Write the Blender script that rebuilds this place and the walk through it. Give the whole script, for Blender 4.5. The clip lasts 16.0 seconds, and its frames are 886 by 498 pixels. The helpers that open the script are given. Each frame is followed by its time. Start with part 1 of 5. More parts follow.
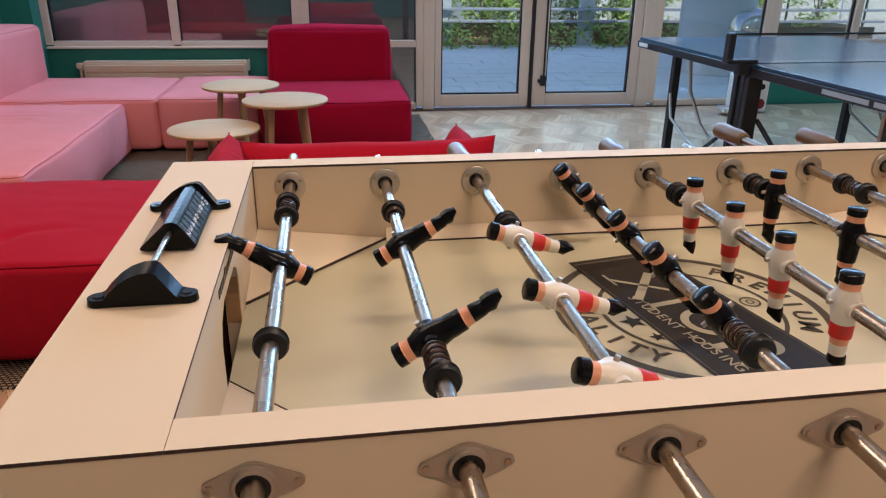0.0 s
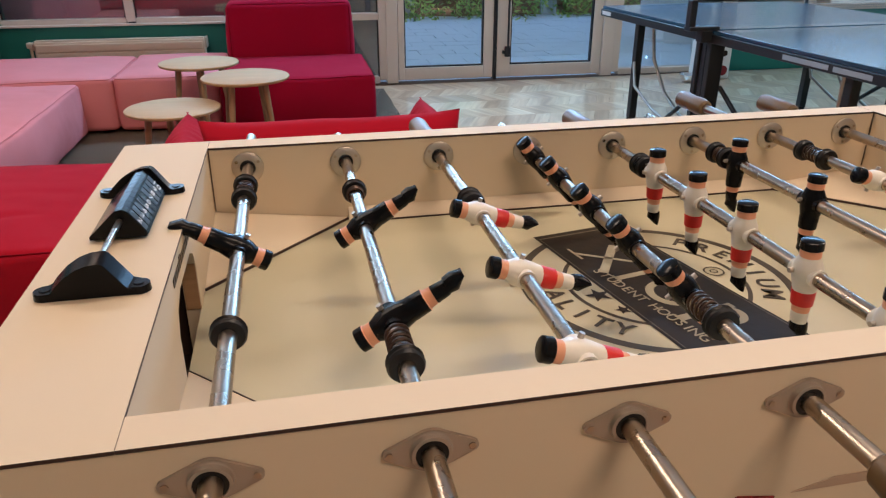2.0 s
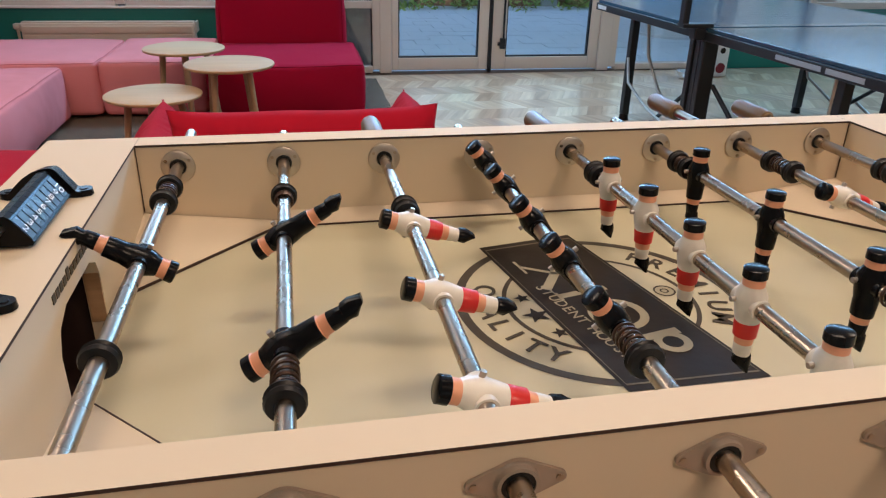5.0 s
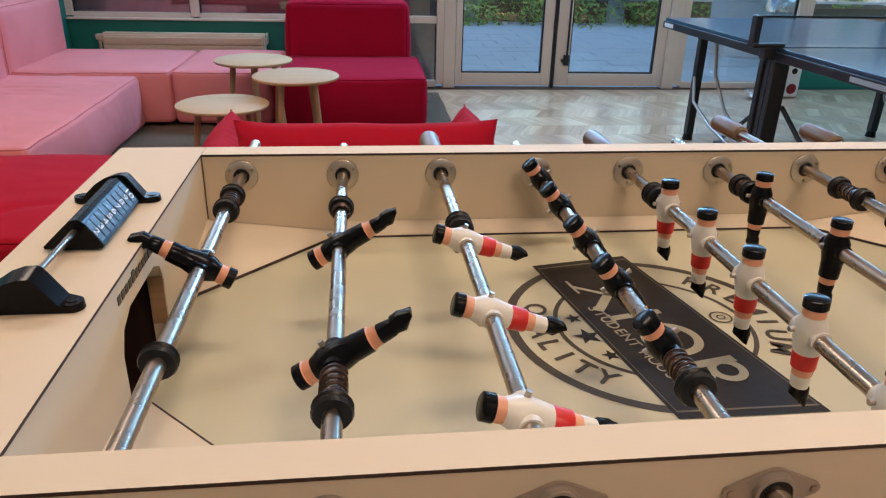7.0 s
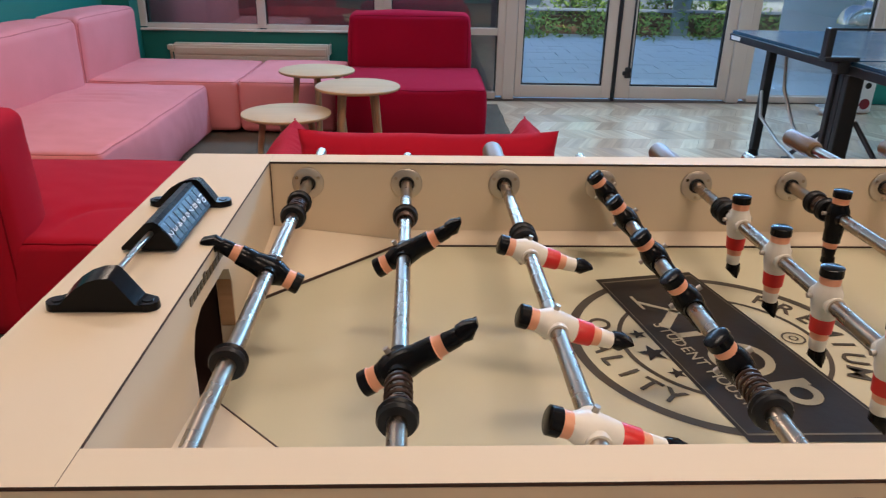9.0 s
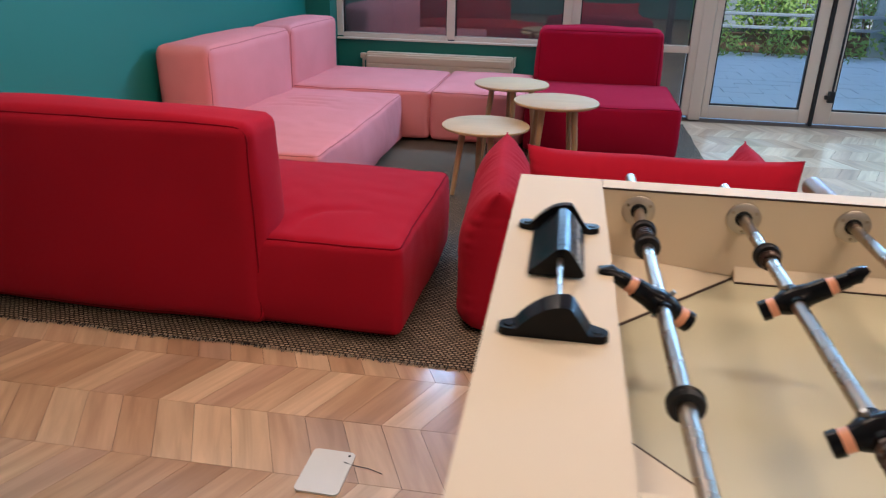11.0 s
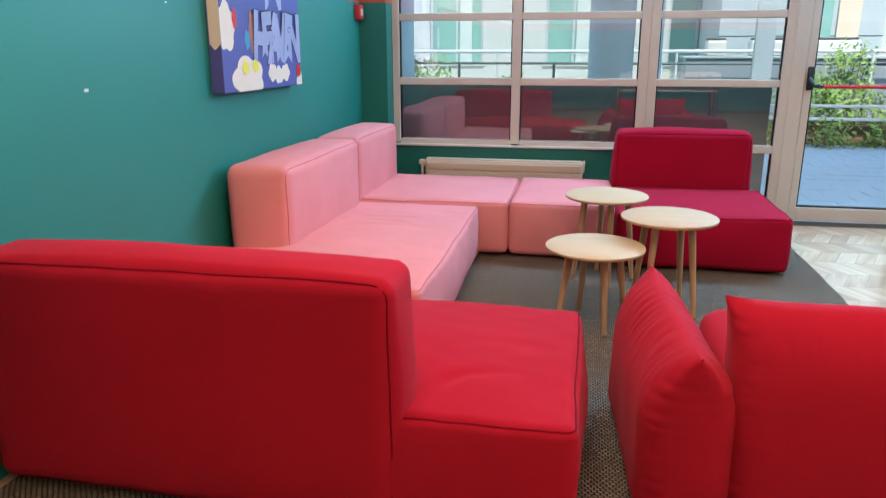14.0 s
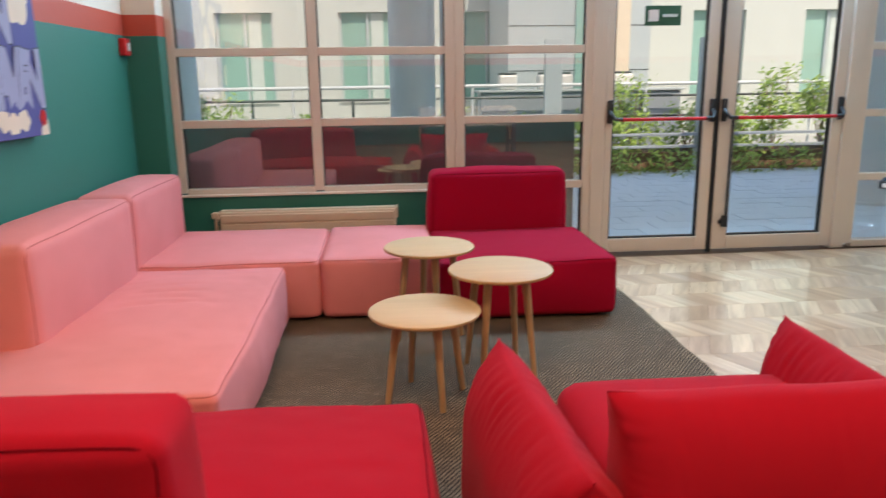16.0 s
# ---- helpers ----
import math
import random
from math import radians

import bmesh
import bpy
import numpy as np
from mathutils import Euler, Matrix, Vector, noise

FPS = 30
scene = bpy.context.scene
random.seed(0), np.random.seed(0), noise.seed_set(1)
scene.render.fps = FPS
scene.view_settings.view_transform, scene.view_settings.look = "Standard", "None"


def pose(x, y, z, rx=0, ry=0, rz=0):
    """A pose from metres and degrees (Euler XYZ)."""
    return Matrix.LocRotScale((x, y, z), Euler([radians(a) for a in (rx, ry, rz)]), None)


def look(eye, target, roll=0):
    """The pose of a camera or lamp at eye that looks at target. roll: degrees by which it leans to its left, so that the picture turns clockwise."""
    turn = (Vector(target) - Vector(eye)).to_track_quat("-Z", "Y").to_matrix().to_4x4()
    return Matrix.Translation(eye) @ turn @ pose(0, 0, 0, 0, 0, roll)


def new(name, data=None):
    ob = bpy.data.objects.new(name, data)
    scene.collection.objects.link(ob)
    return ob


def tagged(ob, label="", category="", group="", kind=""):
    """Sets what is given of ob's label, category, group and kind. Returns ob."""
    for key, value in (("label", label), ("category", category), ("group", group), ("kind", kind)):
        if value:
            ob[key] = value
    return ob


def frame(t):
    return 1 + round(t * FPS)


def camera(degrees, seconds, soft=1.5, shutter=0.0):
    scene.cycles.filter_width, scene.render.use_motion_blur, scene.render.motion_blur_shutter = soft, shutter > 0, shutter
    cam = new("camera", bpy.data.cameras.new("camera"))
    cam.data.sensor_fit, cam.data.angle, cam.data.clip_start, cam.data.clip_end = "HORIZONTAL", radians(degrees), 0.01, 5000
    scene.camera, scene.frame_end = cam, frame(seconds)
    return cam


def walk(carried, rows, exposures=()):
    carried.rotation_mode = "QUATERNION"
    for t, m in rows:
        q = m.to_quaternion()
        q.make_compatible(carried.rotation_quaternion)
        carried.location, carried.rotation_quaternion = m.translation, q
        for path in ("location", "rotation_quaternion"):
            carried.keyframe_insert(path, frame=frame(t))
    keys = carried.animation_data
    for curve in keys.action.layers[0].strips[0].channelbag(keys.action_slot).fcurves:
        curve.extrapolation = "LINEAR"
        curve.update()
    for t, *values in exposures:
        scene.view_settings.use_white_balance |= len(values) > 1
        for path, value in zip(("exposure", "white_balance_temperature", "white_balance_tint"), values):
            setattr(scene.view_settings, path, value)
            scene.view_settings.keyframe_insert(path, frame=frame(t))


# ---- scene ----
cam = camera(63.0, 16.0, soft=1.2, shutter=0.4)
PATH = [
    (0, (0.076, -1.126, 1.255), (0.349, 0.708, 0.506), 0.77),
    (0.5, (0.077, -1.121, 1.255), (0.358, 0.706, 0.490), 0.62),
    (1, (0.075, -1.118, 1.254), (0.370, 0.699, 0.473), 0.46),
    (1.5, (0.077, -1.115, 1.255), (0.392, 0.691, 0.457), 0.22),
    (2, (0.088, -1.112, 1.255), (0.437, 0.681, 0.440), 0.02),
    (2.5, (0.092, -1.101, 1.258), (0.507, 0.669, 0.424), -0.24),
    (3, (0.092, -1.092, 1.261), (0.589, 0.651, 0.415), -0.24),
    (5.5, (0.196, -1.058, 1.256), (0.494, 0.734, 0.420), 1.63),
    (6, (0.193, -1.060, 1.258), (0.450, 0.741, 0.428), 1.58),
    (6.5, (0.189, -1.062, 1.260), (0.413, 0.748, 0.440), 1.51),
    (7, (0.189, -1.064, 1.261), (0.385, 0.755, 0.452), 1.49),
    (7.5, (0.187, -1.064, 1.261), (0.361, 0.762, 0.462), 1.47),
    (8, (0.187, -1.065, 1.260), (0.339, 0.766, 0.469), 1.45),
    (8.5, (0.183, -1.063, 1.259), (0.293, 0.772, 0.472), 1.32),
    (9, (0.177, -1.062, 1.259), (0.225, 0.777, 0.475), 1.13),
    (9.5, (0.161, -1.065, 1.262), (0.102, 0.775, 0.481), 0.63),
    (10, (0.100, -1.062, 1.264), (-0.133, 0.770, 0.496), -0.29),
    (10.2, (0.076, -1.066, 1.270), (-0.226, 0.761, 0.512), -0.89),
    (12.3, (-0.432, -1.044, 1.272), (-0.715, 0.769, 0.475), 3.27),
    (12.5, (-0.451, -1.012, 1.286), (-0.739, 0.793, 0.473), 2.70),
    (13, (-0.535, -0.856, 1.308), (-0.868, 0.972, 0.569), 1.44),
    (13.5, (-0.583, -0.767, 1.321), (-0.946, 1.095, 0.688), 0.96),
    (14, (-0.652, -0.649, 1.327), (-1.019, 1.242, 0.787), -0.10),
    (14.5, (-0.737, -0.517, 1.347), (-1.064, 1.397, 0.869), -1.13),
    (15, (-0.761, -0.412, 1.337), (-0.987, 1.515, 0.853), -1.48),
    (15.5, (-0.762, -0.279, 1.308), (-0.836, 1.657, 0.815), -1.52),
    (16, (-0.721, -0.116, 1.339), (-0.567, 1.826, 0.885), -0.78),
]
walk(cam, [(t, look(eye, target, roll)) for t, eye, target, roll in PATH], exposures=[(0, 0.44, 6200, 18), (2.5, 0.44, 6200, 15), (5.5, 0.44, 6100, 14), (10.2, 0.40, 5900, 14), (12.3, 0.93, 5550, 14), (13.0, 1.03, 4850, 11), (13.5, 1.08, 5550, 10), (14.5, 0.96, 6800, 12), (15.3, 0.87, 7800, 18), (16, 0.72, 7900, 20)])

# ---- world, sun, lamps ----
world = bpy.data.worlds.new("world")
scene.world = world
world.use_nodes = True
wn = world.node_tree
sky = wn.nodes.new("ShaderNodeTexSky")
sky.sky_type, sky.sun_disc = "NISHITA", False
sky.sun_elevation, sky.sun_rotation = radians(50), radians(168)
wn.nodes["Background"].inputs["Strength"].default_value = 0.15
wn.links.new(sky.outputs[0], wn.nodes["Background"].inputs[0])

sun_data = bpy.data.lights.new("sun", "SUN")
sun_data.energy, sun_data.angle, sun_data.color = 2.2, radians(0.5), (1.0, 0.95, 0.87)
sun = new("sun", sun_data)
sun.matrix_world = look((3, -12, 14.3), (0.45, 0, 0))

CEILING = 3.1
# unseen ceiling lights; the last is added to warm the football table's near side
LAMP_PLACES = [(-1.15, 1.25), (0.9, 0.0), (3.4, 0.7), (1.0, -2.2)]
for lx, ly in LAMP_PLACES:
    watts = 25.0 if ly < -1 else (19.0 if lx < -1 else 13.5)
    ld = bpy.data.lights.new("ceiling_lamp", "AREA")
    ld.shape, ld.size, ld.size_y, ld.energy, ld.color = "RECTANGLE", 1.2, 0.3, watts, (1.0, 0.71, 0.47) if ly < -1 else (1.0, 0.79, 0.59)
    new("ceiling_lamp", ld).matrix_world = pose(lx, ly, CEILING - 0.075)

# area lamps added inside the upper panes stand in for sky light
for wx, wl, watts, tone in ((-0.75, 3.0, 15.0, (0.42, 0.70, 1.0)), (1.87, 1.85, 48.0, (0.30, 0.62, 1.0)), (5.5, 5.0, 19.0, (0.30, 0.62, 1.0))):
    ld = bpy.data.lights.new("window_daylight_fill", "AREA")
    ld.shape, ld.size, ld.size_y, ld.energy, ld.color = "RECTANGLE", wl, 0.5, watts * wl, tone
    new("window_daylight_fill", ld).matrix_world = look((wx, 5.2, 2.43), (wx, 1.5, 0.3))

# ---- materials ----
def surf(name, col, rough=0.5, metal=0.0, var=0.1, scale=5.0, grain=90.0, bump=0.1, depth=0.002, sheen=0.0, coat=0.0, tint=None, spec=0.5):
    """A surface with slow variation of colour and fine relief at real size."""
    m = bpy.data.materials.new(name)
    m.use_nodes = True
    nt = m.node_tree
    b = nt.nodes["Principled BSDF"]
    tc = nt.nodes.new("ShaderNodeTexCoord")
    n1, n2 = nt.nodes.new("ShaderNodeTexNoise"), nt.nodes.new("ShaderNodeTexNoise")
    n1.inputs["Scale"].default_value, n1.inputs["Detail"].default_value = scale, 5
    n2.inputs["Scale"].default_value, n2.inputs["Detail"].default_value = grain, 3
    ramp = nt.nodes.new("ShaderNodeMix")
    ramp.data_type = "RGBA"
    lo = [c * (1 - var) for c in col]
    hi = [min(1.0, c * (1 + var)) for c in (tint or col)]
    ramp.inputs[6].default_value, ramp.inputs[7].default_value = (*lo, 1), (*hi, 1)
    rr = nt.nodes.new("ShaderNodeMapRange")
    rr.inputs[3].default_value, rr.inputs[4].default_value = max(0.02, rough - 0.08), min(1, rough + 0.08)
    bp = nt.nodes.new("ShaderNodeBump")
    bp.inputs["Strength"].default_value, bp.inputs["Distance"].default_value = bump, depth
    for n in (n1, n2):
        nt.links.new(tc.outputs["Object"], n.inputs["Vector"])
    nt.links.new(n1.outputs["Fac"], ramp.inputs[0])
    nt.links.new(n1.outputs["Fac"], rr.inputs[0])
    nt.links.new(ramp.outputs[2], b.inputs["Base Color"])
    nt.links.new(rr.outputs[0], b.inputs["Roughness"])
    nt.links.new(n2.outputs["Fac"], bp.inputs["Height"])
    nt.links.new(bp.outputs[0], b.inputs["Normal"])
    b.inputs["Metallic"].default_value = metal
    b.inputs["Sheen Weight"].default_value, b.inputs["Sheen Tint"].default_value = sheen, (1.0, 0.33, 0.33, 1)
    b.inputs["Coat Weight"].default_value = coat
    b.inputs["Specular IOR Level"].default_value = spec
    return m


def glass(name, face_on=0.13, tint=(0.97, 1.0, 0.995)):
    """Clear glass: see-through, with gloss that grows toward grazing views."""
    m = bpy.data.materials.new(name)
    m.use_nodes = True
    nt = m.node_tree
    nt.nodes.remove(nt.nodes["Principled BSDF"])
    tr, gl, lw, pw, mr, mx = (nt.nodes.new(k) for k in ("ShaderNodeBsdfTransparent", "ShaderNodeBsdfGlossy", "ShaderNodeLayerWeight", "ShaderNodeMath", "ShaderNodeMapRange", "ShaderNodeMixShader"))
    tr.inputs[0].default_value = (*tint, 1)
    gl.inputs["Roughness"].default_value = 0.01
    lw.inputs["Blend"].default_value = 0.5
    pw.operation, pw.inputs[1].default_value = "POWER", 5.0
    mr.inputs[3].default_value = face_on
    nt.links.new(lw.outputs["Facing"], pw.inputs[0])
    nt.links.new(pw.outputs[0], mr.inputs[0])
    nt.links.new(mr.outputs[0], mx.inputs[0])
    nt.links.new(tr.outputs[0], mx.inputs[1])
    nt.links.new(gl.outputs[0], mx.inputs[2])
    nt.links.new(mx.outputs[0], nt.nodes["Material Output"].inputs[0])
    return m


def wood(name, tones, rough=0.35, per_island=False, coat=0.0, uv=True, stretch=(2.6, 26.0, 26.0), grain=0.4):
    """Planks: tone by piece, grain along the piece."""
    m = bpy.data.materials.new(name)
    m.use_nodes = True
    nt = m.node_tree
    b = nt.nodes["Principled BSDF"]
    tc, mp = nt.nodes.new("ShaderNodeTexCoord"), nt.nodes.new("ShaderNodeMapping")
    mp.inputs["Scale"].default_value = stretch
    nt.links.new(tc.outputs["UV" if uv else "Object"], mp.inputs["Vector"])
    if per_island:
        rnd = nt.nodes.new("ShaderNodeNewGeometry").outputs["Random Per Island"]
    else:
        rnd = nt.nodes.new("ShaderNodeObjectInfo").outputs["Random"]
    mul = nt.nodes.new("ShaderNodeMath")
    mul.operation, mul.inputs[1].default_value = "MULTIPLY", 37.0
    nt.links.new(rnd, mul.inputs[0])
    g = nt.nodes.new("ShaderNodeTexNoise")
    g.noise_dimensions = "4D"
    g.inputs["Scale"].default_value, g.inputs["Detail"].default_value, g.inputs["Distortion"].default_value = 1.0, 6, 0.6
    nt.links.new(mp.outputs[0], g.inputs["Vector"])
    nt.links.new(mul.outputs[0], g.inputs["W"])
    cr = nt.nodes.new("ShaderNodeValToRGB")
    cr.color_ramp.interpolation = "LINEAR"
    el = cr.color_ramp.elements
    while len(el) < len(tones):
        el.new(0.5)
    for i, c in enumerate(tones):
        el[i].position, el[i].color = i / max(1, len(tones) - 1), (*c, 1)
    nt.links.new(rnd, cr.inputs[0])
    dk = nt.nodes.new("ShaderNodeMix")
    dk.data_type, dk.blend_type = "RGBA", "MULTIPLY"
    gr = nt.nodes.new("ShaderNodeValToRGB")
    gr.color_ramp.elements[0].position, gr.color_ramp.elements[0].color = 0.3, (0.62, 0.55, 0.5, 1)
    gr.color_ramp.elements[1].position, gr.color_ramp.elements[1].color = 0.66, (1.08, 1.05, 1.0, 1)
    nt.links.new(g.outputs["Fac"], gr.inputs[0])
    dk.inputs[0].default_value = grain
    nt.links.new(cr.outputs[0], dk.inputs[6])
    nt.links.new(gr.outputs[0], dk.inputs[7])
    nt.links.new(dk.outputs[2], b.inputs["Base Color"])
    bp = nt.nodes.new("ShaderNodeBump")
    bp.inputs["Strength"].default_value, bp.inputs["Distance"].default_value = 0.12, 0.001
    nt.links.new(g.outputs["Fac"], bp.inputs["Height"])
    nt.links.new(bp.outputs[0], b.inputs["Normal"])
    b.inputs["Roughness"].default_value = rough
    b.inputs["Coat Weight"].default_value, b.inputs["Coat Roughness"].default_value = coat, 0.17
    b.inputs["Coat IOR"].default_value = 1.7
    return m


def rug_weave(name):
    m = bpy.data.materials.new(name)
    m.use_nodes = True
    nt = m.node_tree
    b = nt.nodes["Principled BSDF"]
    tc = nt.nodes.new("ShaderNodeTexCoord")
    wob = nt.nodes.new("ShaderNodeTexNoise")
    wob.inputs["Scale"].default_value = 18
    add = nt.nodes.new("ShaderNodeVectorMath")
    add.operation = "MULTIPLY_ADD"
    add.inputs[1].default_value = (0.008, 0.008, 0)
    nt.links.new(tc.outputs["Object"], wob.inputs["Vector"])
    nt.links.new(wob.outputs["Color"], add.inputs[0])
    nt.links.new(tc.outputs["Object"], add.inputs[2])
    ch = nt.nodes.new("ShaderNodeTexBrick")
    for key, value in (("Scale", 1.0), ("Mortar Size", 0.0032), ("Mortar Smooth", 0.15), ("Brick Width", 0.019), ("Row Height", 0.0125), ("Bias", 0.0)):
        ch.inputs[key].default_value = value
    ch.inputs["Color1"].default_value, ch.inputs["Color2"].default_value, ch.inputs["Mortar"].default_value = (0.50, 0.36, 0.24, 1), (0.30, 0.21, 0.135, 1), (0.018, 0.015, 0.013, 1)
    nt.links.new(add.outputs[0], ch.inputs["Vector"])
    wear = nt.nodes.new("ShaderNodeTexNoise")
    wear.inputs["Scale"].default_value, wear.inputs["Detail"].default_value = 6.0, 9
    st = nt.nodes.new("ShaderNodeMapping")
    st.inputs["Scale"].default_value = (1.7, 2.6, 1)
    nt.links.new(tc.outputs["Object"], st.inputs["Vector"])
    nt.links.new(st.outputs[0], wear.inputs["Vector"])
    mr = nt.nodes.new("ShaderNodeMapRange")
    mr.inputs[1].default_value, mr.inputs[2].default_value, mr.inputs[3].default_value, mr.inputs[4].default_value = 0.36, 0.66, 0.0, 0.55
    nt.links.new(wear.outputs["Fac"], mr.inputs[0])
    mix = nt.nodes.new("ShaderNodeMix")
    mix.data_type = "RGBA"
    mix.inputs[7].default_value = (0.085, 0.062, 0.045, 1)
    nt.links.new(mr.outputs[0], mix.inputs[0])
    nt.links.new(ch.outputs["Color"], mix.inputs[6])
    nt.links.new(mix.outputs[2], b.inputs["Base Color"])
    bp = nt.nodes.new("ShaderNodeBump")
    bp.inputs["Strength"].default_value, bp.inputs["Distance"].default_value = 0.5, 0.003
    nt.links.new(ch.outputs["Fac"], bp.inputs["Height"])
    nt.links.new(bp.outputs[0], b.inputs["Normal"])
    b.inputs["Roughness"].default_value = 0.95
    b.inputs["Specular IOR Level"].default_value = 0.1
    return m


M_TEAL = surf("teal_wall_paint", (0.012, 0.187, 0.142), 0.55, var=0.08, scale=1.5, grain=220, bump=0.12, depth=0.001)
M_BAND = surf("coral_wall_paint", (0.55, 0.085, 0.05), 0.55, var=0.06, scale=2, grain=220, bump=0.1, depth=0.001)
M_CREAM = surf("cream_wall_paint", (0.76, 0.69, 0.58), 0.6, var=0.04, scale=2, grain=220, bump=0.1, depth=0.001)
M_CEIL = surf("ceiling_paint", (0.78, 0.75, 0.70), 0.7, var=0.04, scale=2)
M_FRAME = surf("window_frame_paint", (0.70, 0.60, 0.50), 0.4, var=0.05, scale=4, grain=150, bump=0.05)
M_GLASS = glass("window_glass", 0.17)
M_DOORGLASS = glass("door_glass", 0.035)
M_BLACK = surf("black_rubber", (0.009, 0.009, 0.010), 0.40, var=0.2, scale=20, spec=0.3)
M_GLOSSBLACK = surf("black_plastic", (0.005, 0.005, 0.006), 0.22, var=0.2, scale=30, bump=0.04, spec=0.15)
M_SPRING = surf("dark_spring_steel", (0.06, 0.035, 0.025), 0.35, metal=0.5, var=0.2, scale=40)
M_STEEL = surf("polished_steel", (0.40, 0.335, 0.27), 0.28, metal=1.0, var=0.12, scale=25, grain=300, bump=0.03, depth=0.0005)
M_BRUSHED = surf("brushed_steel", (0.50, 0.45, 0.39), 0.42, metal=0.85, var=0.12, scale=20, grain=300, bump=0.06, depth=0.0005)
M_FLANGE = surf("matt_flange_steel", (0.40, 0.33, 0.27), 0.55, metal=0.35, var=0.08, scale=30, grain=300, bump=0.05, depth=0.0005)
M_LABEL = surf("dark_number_label", (0.035, 0.045, 0.052), 0.28, var=0.1, scale=40, spec=0.22)
M_DECAL = surf("dark_red_print", (0.22, 0.006, 0.012), 0.5, var=0.1)
M_TAN = surf("tan_print", (0.42, 0.31, 0.23), 0.5, var=0.1)
M_CHROME = surf("chrome", (0.75, 0.75, 0.76), 0.08, metal=1.0, var=0.05)
M_LAM = surf("cream_laminate", (0.68, 0.57, 0.42), 0.62, var=0.035, scale=2.5, grain=400, bump=0.03, depth=0.0004, spec=0.12)
M_EDGE = surf("dark_board_edge_and_hole", (0.045, 0.022, 0.018), 0.6, var=0.2, scale=40)
M_FIELD = surf("playfield", (0.55, 0.505, 0.345), 0.32, var=0.06, scale=3, grain=300, bump=0.03, depth=0.0004, spec=0.35)
M_PRINT = surf("black_print", (0.024, 0.018, 0.013), 0.45, var=0.25, scale=30, spec=0.2)
M_PRINTGREY = surf("grey_print", (0.075, 0.062, 0.045), 0.45, var=0.15, scale=30, spec=0.2)
M_PRINTLINE = surf("pale_print_line", (0.17, 0.15, 0.105), 0.45, var=0.25, scale=40, spec=0.2)
M_PRINTPALE = surf("pale_print", (0.37, 0.335, 0.24), 0.45, var=0.15, scale=30, spec=0.2)
M_RED = surf("red_fabric", (0.41, 0.009, 0.023), 0.95, sheen=0.10, var=0.08, scale=3.5, grain=600, bump=0.3, depth=0.0014, spec=0.06)
M_CRIMSON = surf("crimson_fabric", (0.35, 0.005, 0.027), 0.95, sheen=0.10, var=0.08, scale=3.5, grain=600, bump=0.3, depth=0.0014, spec=0.06)
# seam tubes are darker than their fabric, for the shadow in recessed seams
M_REDSEAMSHADE = surf("red_seam_shade", (0.2, 0.002, 0.01), 0.9, var=0.1, spec=0.1)
M_PINK = surf("pink_fabric", (0.73, 0.235, 0.23), 0.9, var=0.07, scale=3.0, grain=700, bump=0.22, depth=0.0014, spec=0.15, tint=(0.77, 0.265, 0.265))
M_PINKSEAMSHADE = surf("pink_seam_shade", (0.60, 0.18, 0.17), 0.9, var=0.1, spec=0.1)
M_PEACH = surf("peach_paint", (0.72, 0.33, 0.19), 0.4, var=0.08, scale=60)
M_WHITEP = surf("white_figure_paint", (0.72, 0.68, 0.60), 0.35, var=0.12, scale=60)
M_REDP = surf("red_figure_paint", (0.60, 0.015, 0.012), 0.35, var=0.1, scale=60)
M_OAK = wood("oak_legs", [(0.42, 0.25, 0.12), (0.5, 0.31, 0.16)], 0.45, uv=False, stretch=(50, 50, 3))
M_TOP = wood("oak_tabletop", [(0.58, 0.35, 0.165), (0.64, 0.41, 0.205)], 0.6, uv=False, stretch=(3, 38, 20), grain=0.2)
M_HANDLE = wood("turned_handle_wood", [(0.14, 0.085, 0.034), (0.20, 0.125, 0.052)], 0.4, uv=False, stretch=(70, 5, 70))
M_PLYEDGE = wood("plywood", [(0.35, 0.2, 0.1), (0.4, 0.24, 0.13)], 0.6, uv=False, stretch=(5, 5, 200))
TONES = [(0.46, 0.27, 0.155), (0.70, 0.46, 0.285), (0.55, 0.35, 0.235), (0.80, 0.57, 0.37), (0.66, 0.43, 0.265), (0.56, 0.345, 0.20), (0.82, 0.61, 0.41)]
M_PLANK = wood("parquet_plank", TONES, 0.34, coat=1.0, grain=0.8)
M_PLANKS = wood("parquet_field", TONES, 0.34, per_island=True, coat=1.0, grain=0.8)
M_JOINT = surf("floor_joint", (0.16, 0.09, 0.05), 0.8, var=0.2)
M_RUG = rug_weave("woven_rug")
M_THREAD = surf("beige_thread", (0.36, 0.28, 0.20), 0.9, var=0.2)
M_RADIATOR = surf("radiator_enamel", (0.68, 0.54, 0.39), 0.35, var=0.04)
M_DARKMETAL = surf("dark_leg_metal", (0.030, 0.018, 0.015), 0.5, metal=0.0, var=0.2, scale=15)
M_BLUETOP = surf("blue_table_surface", (0.030, 0.075, 0.115), 0.20, var=0.06, scale=4, grain=300, bump=0.03, spec=0.6)
M_FRAMEBLACK = surf("black_powder_coat", (0.014, 0.015, 0.018), 0.4, var=0.15, scale=12)
M_NET = surf("net_cord", (0.10, 0.16, 0.22), 0.7)
M_WHITE = surf("white_plastic", (0.76, 0.74, 0.70), 0.4, var=0.05)
M_NAVY = surf("navy_canvas_paint", (0.075, 0.08, 0.27), 0.7, var=0.12, scale=6, grain=500, bump=0.15)
M_CLOUD = surf("cream_canvas_paint", (0.72, 0.60, 0.46), 0.7, var=0.08, scale=8, grain=500, bump=0.15)
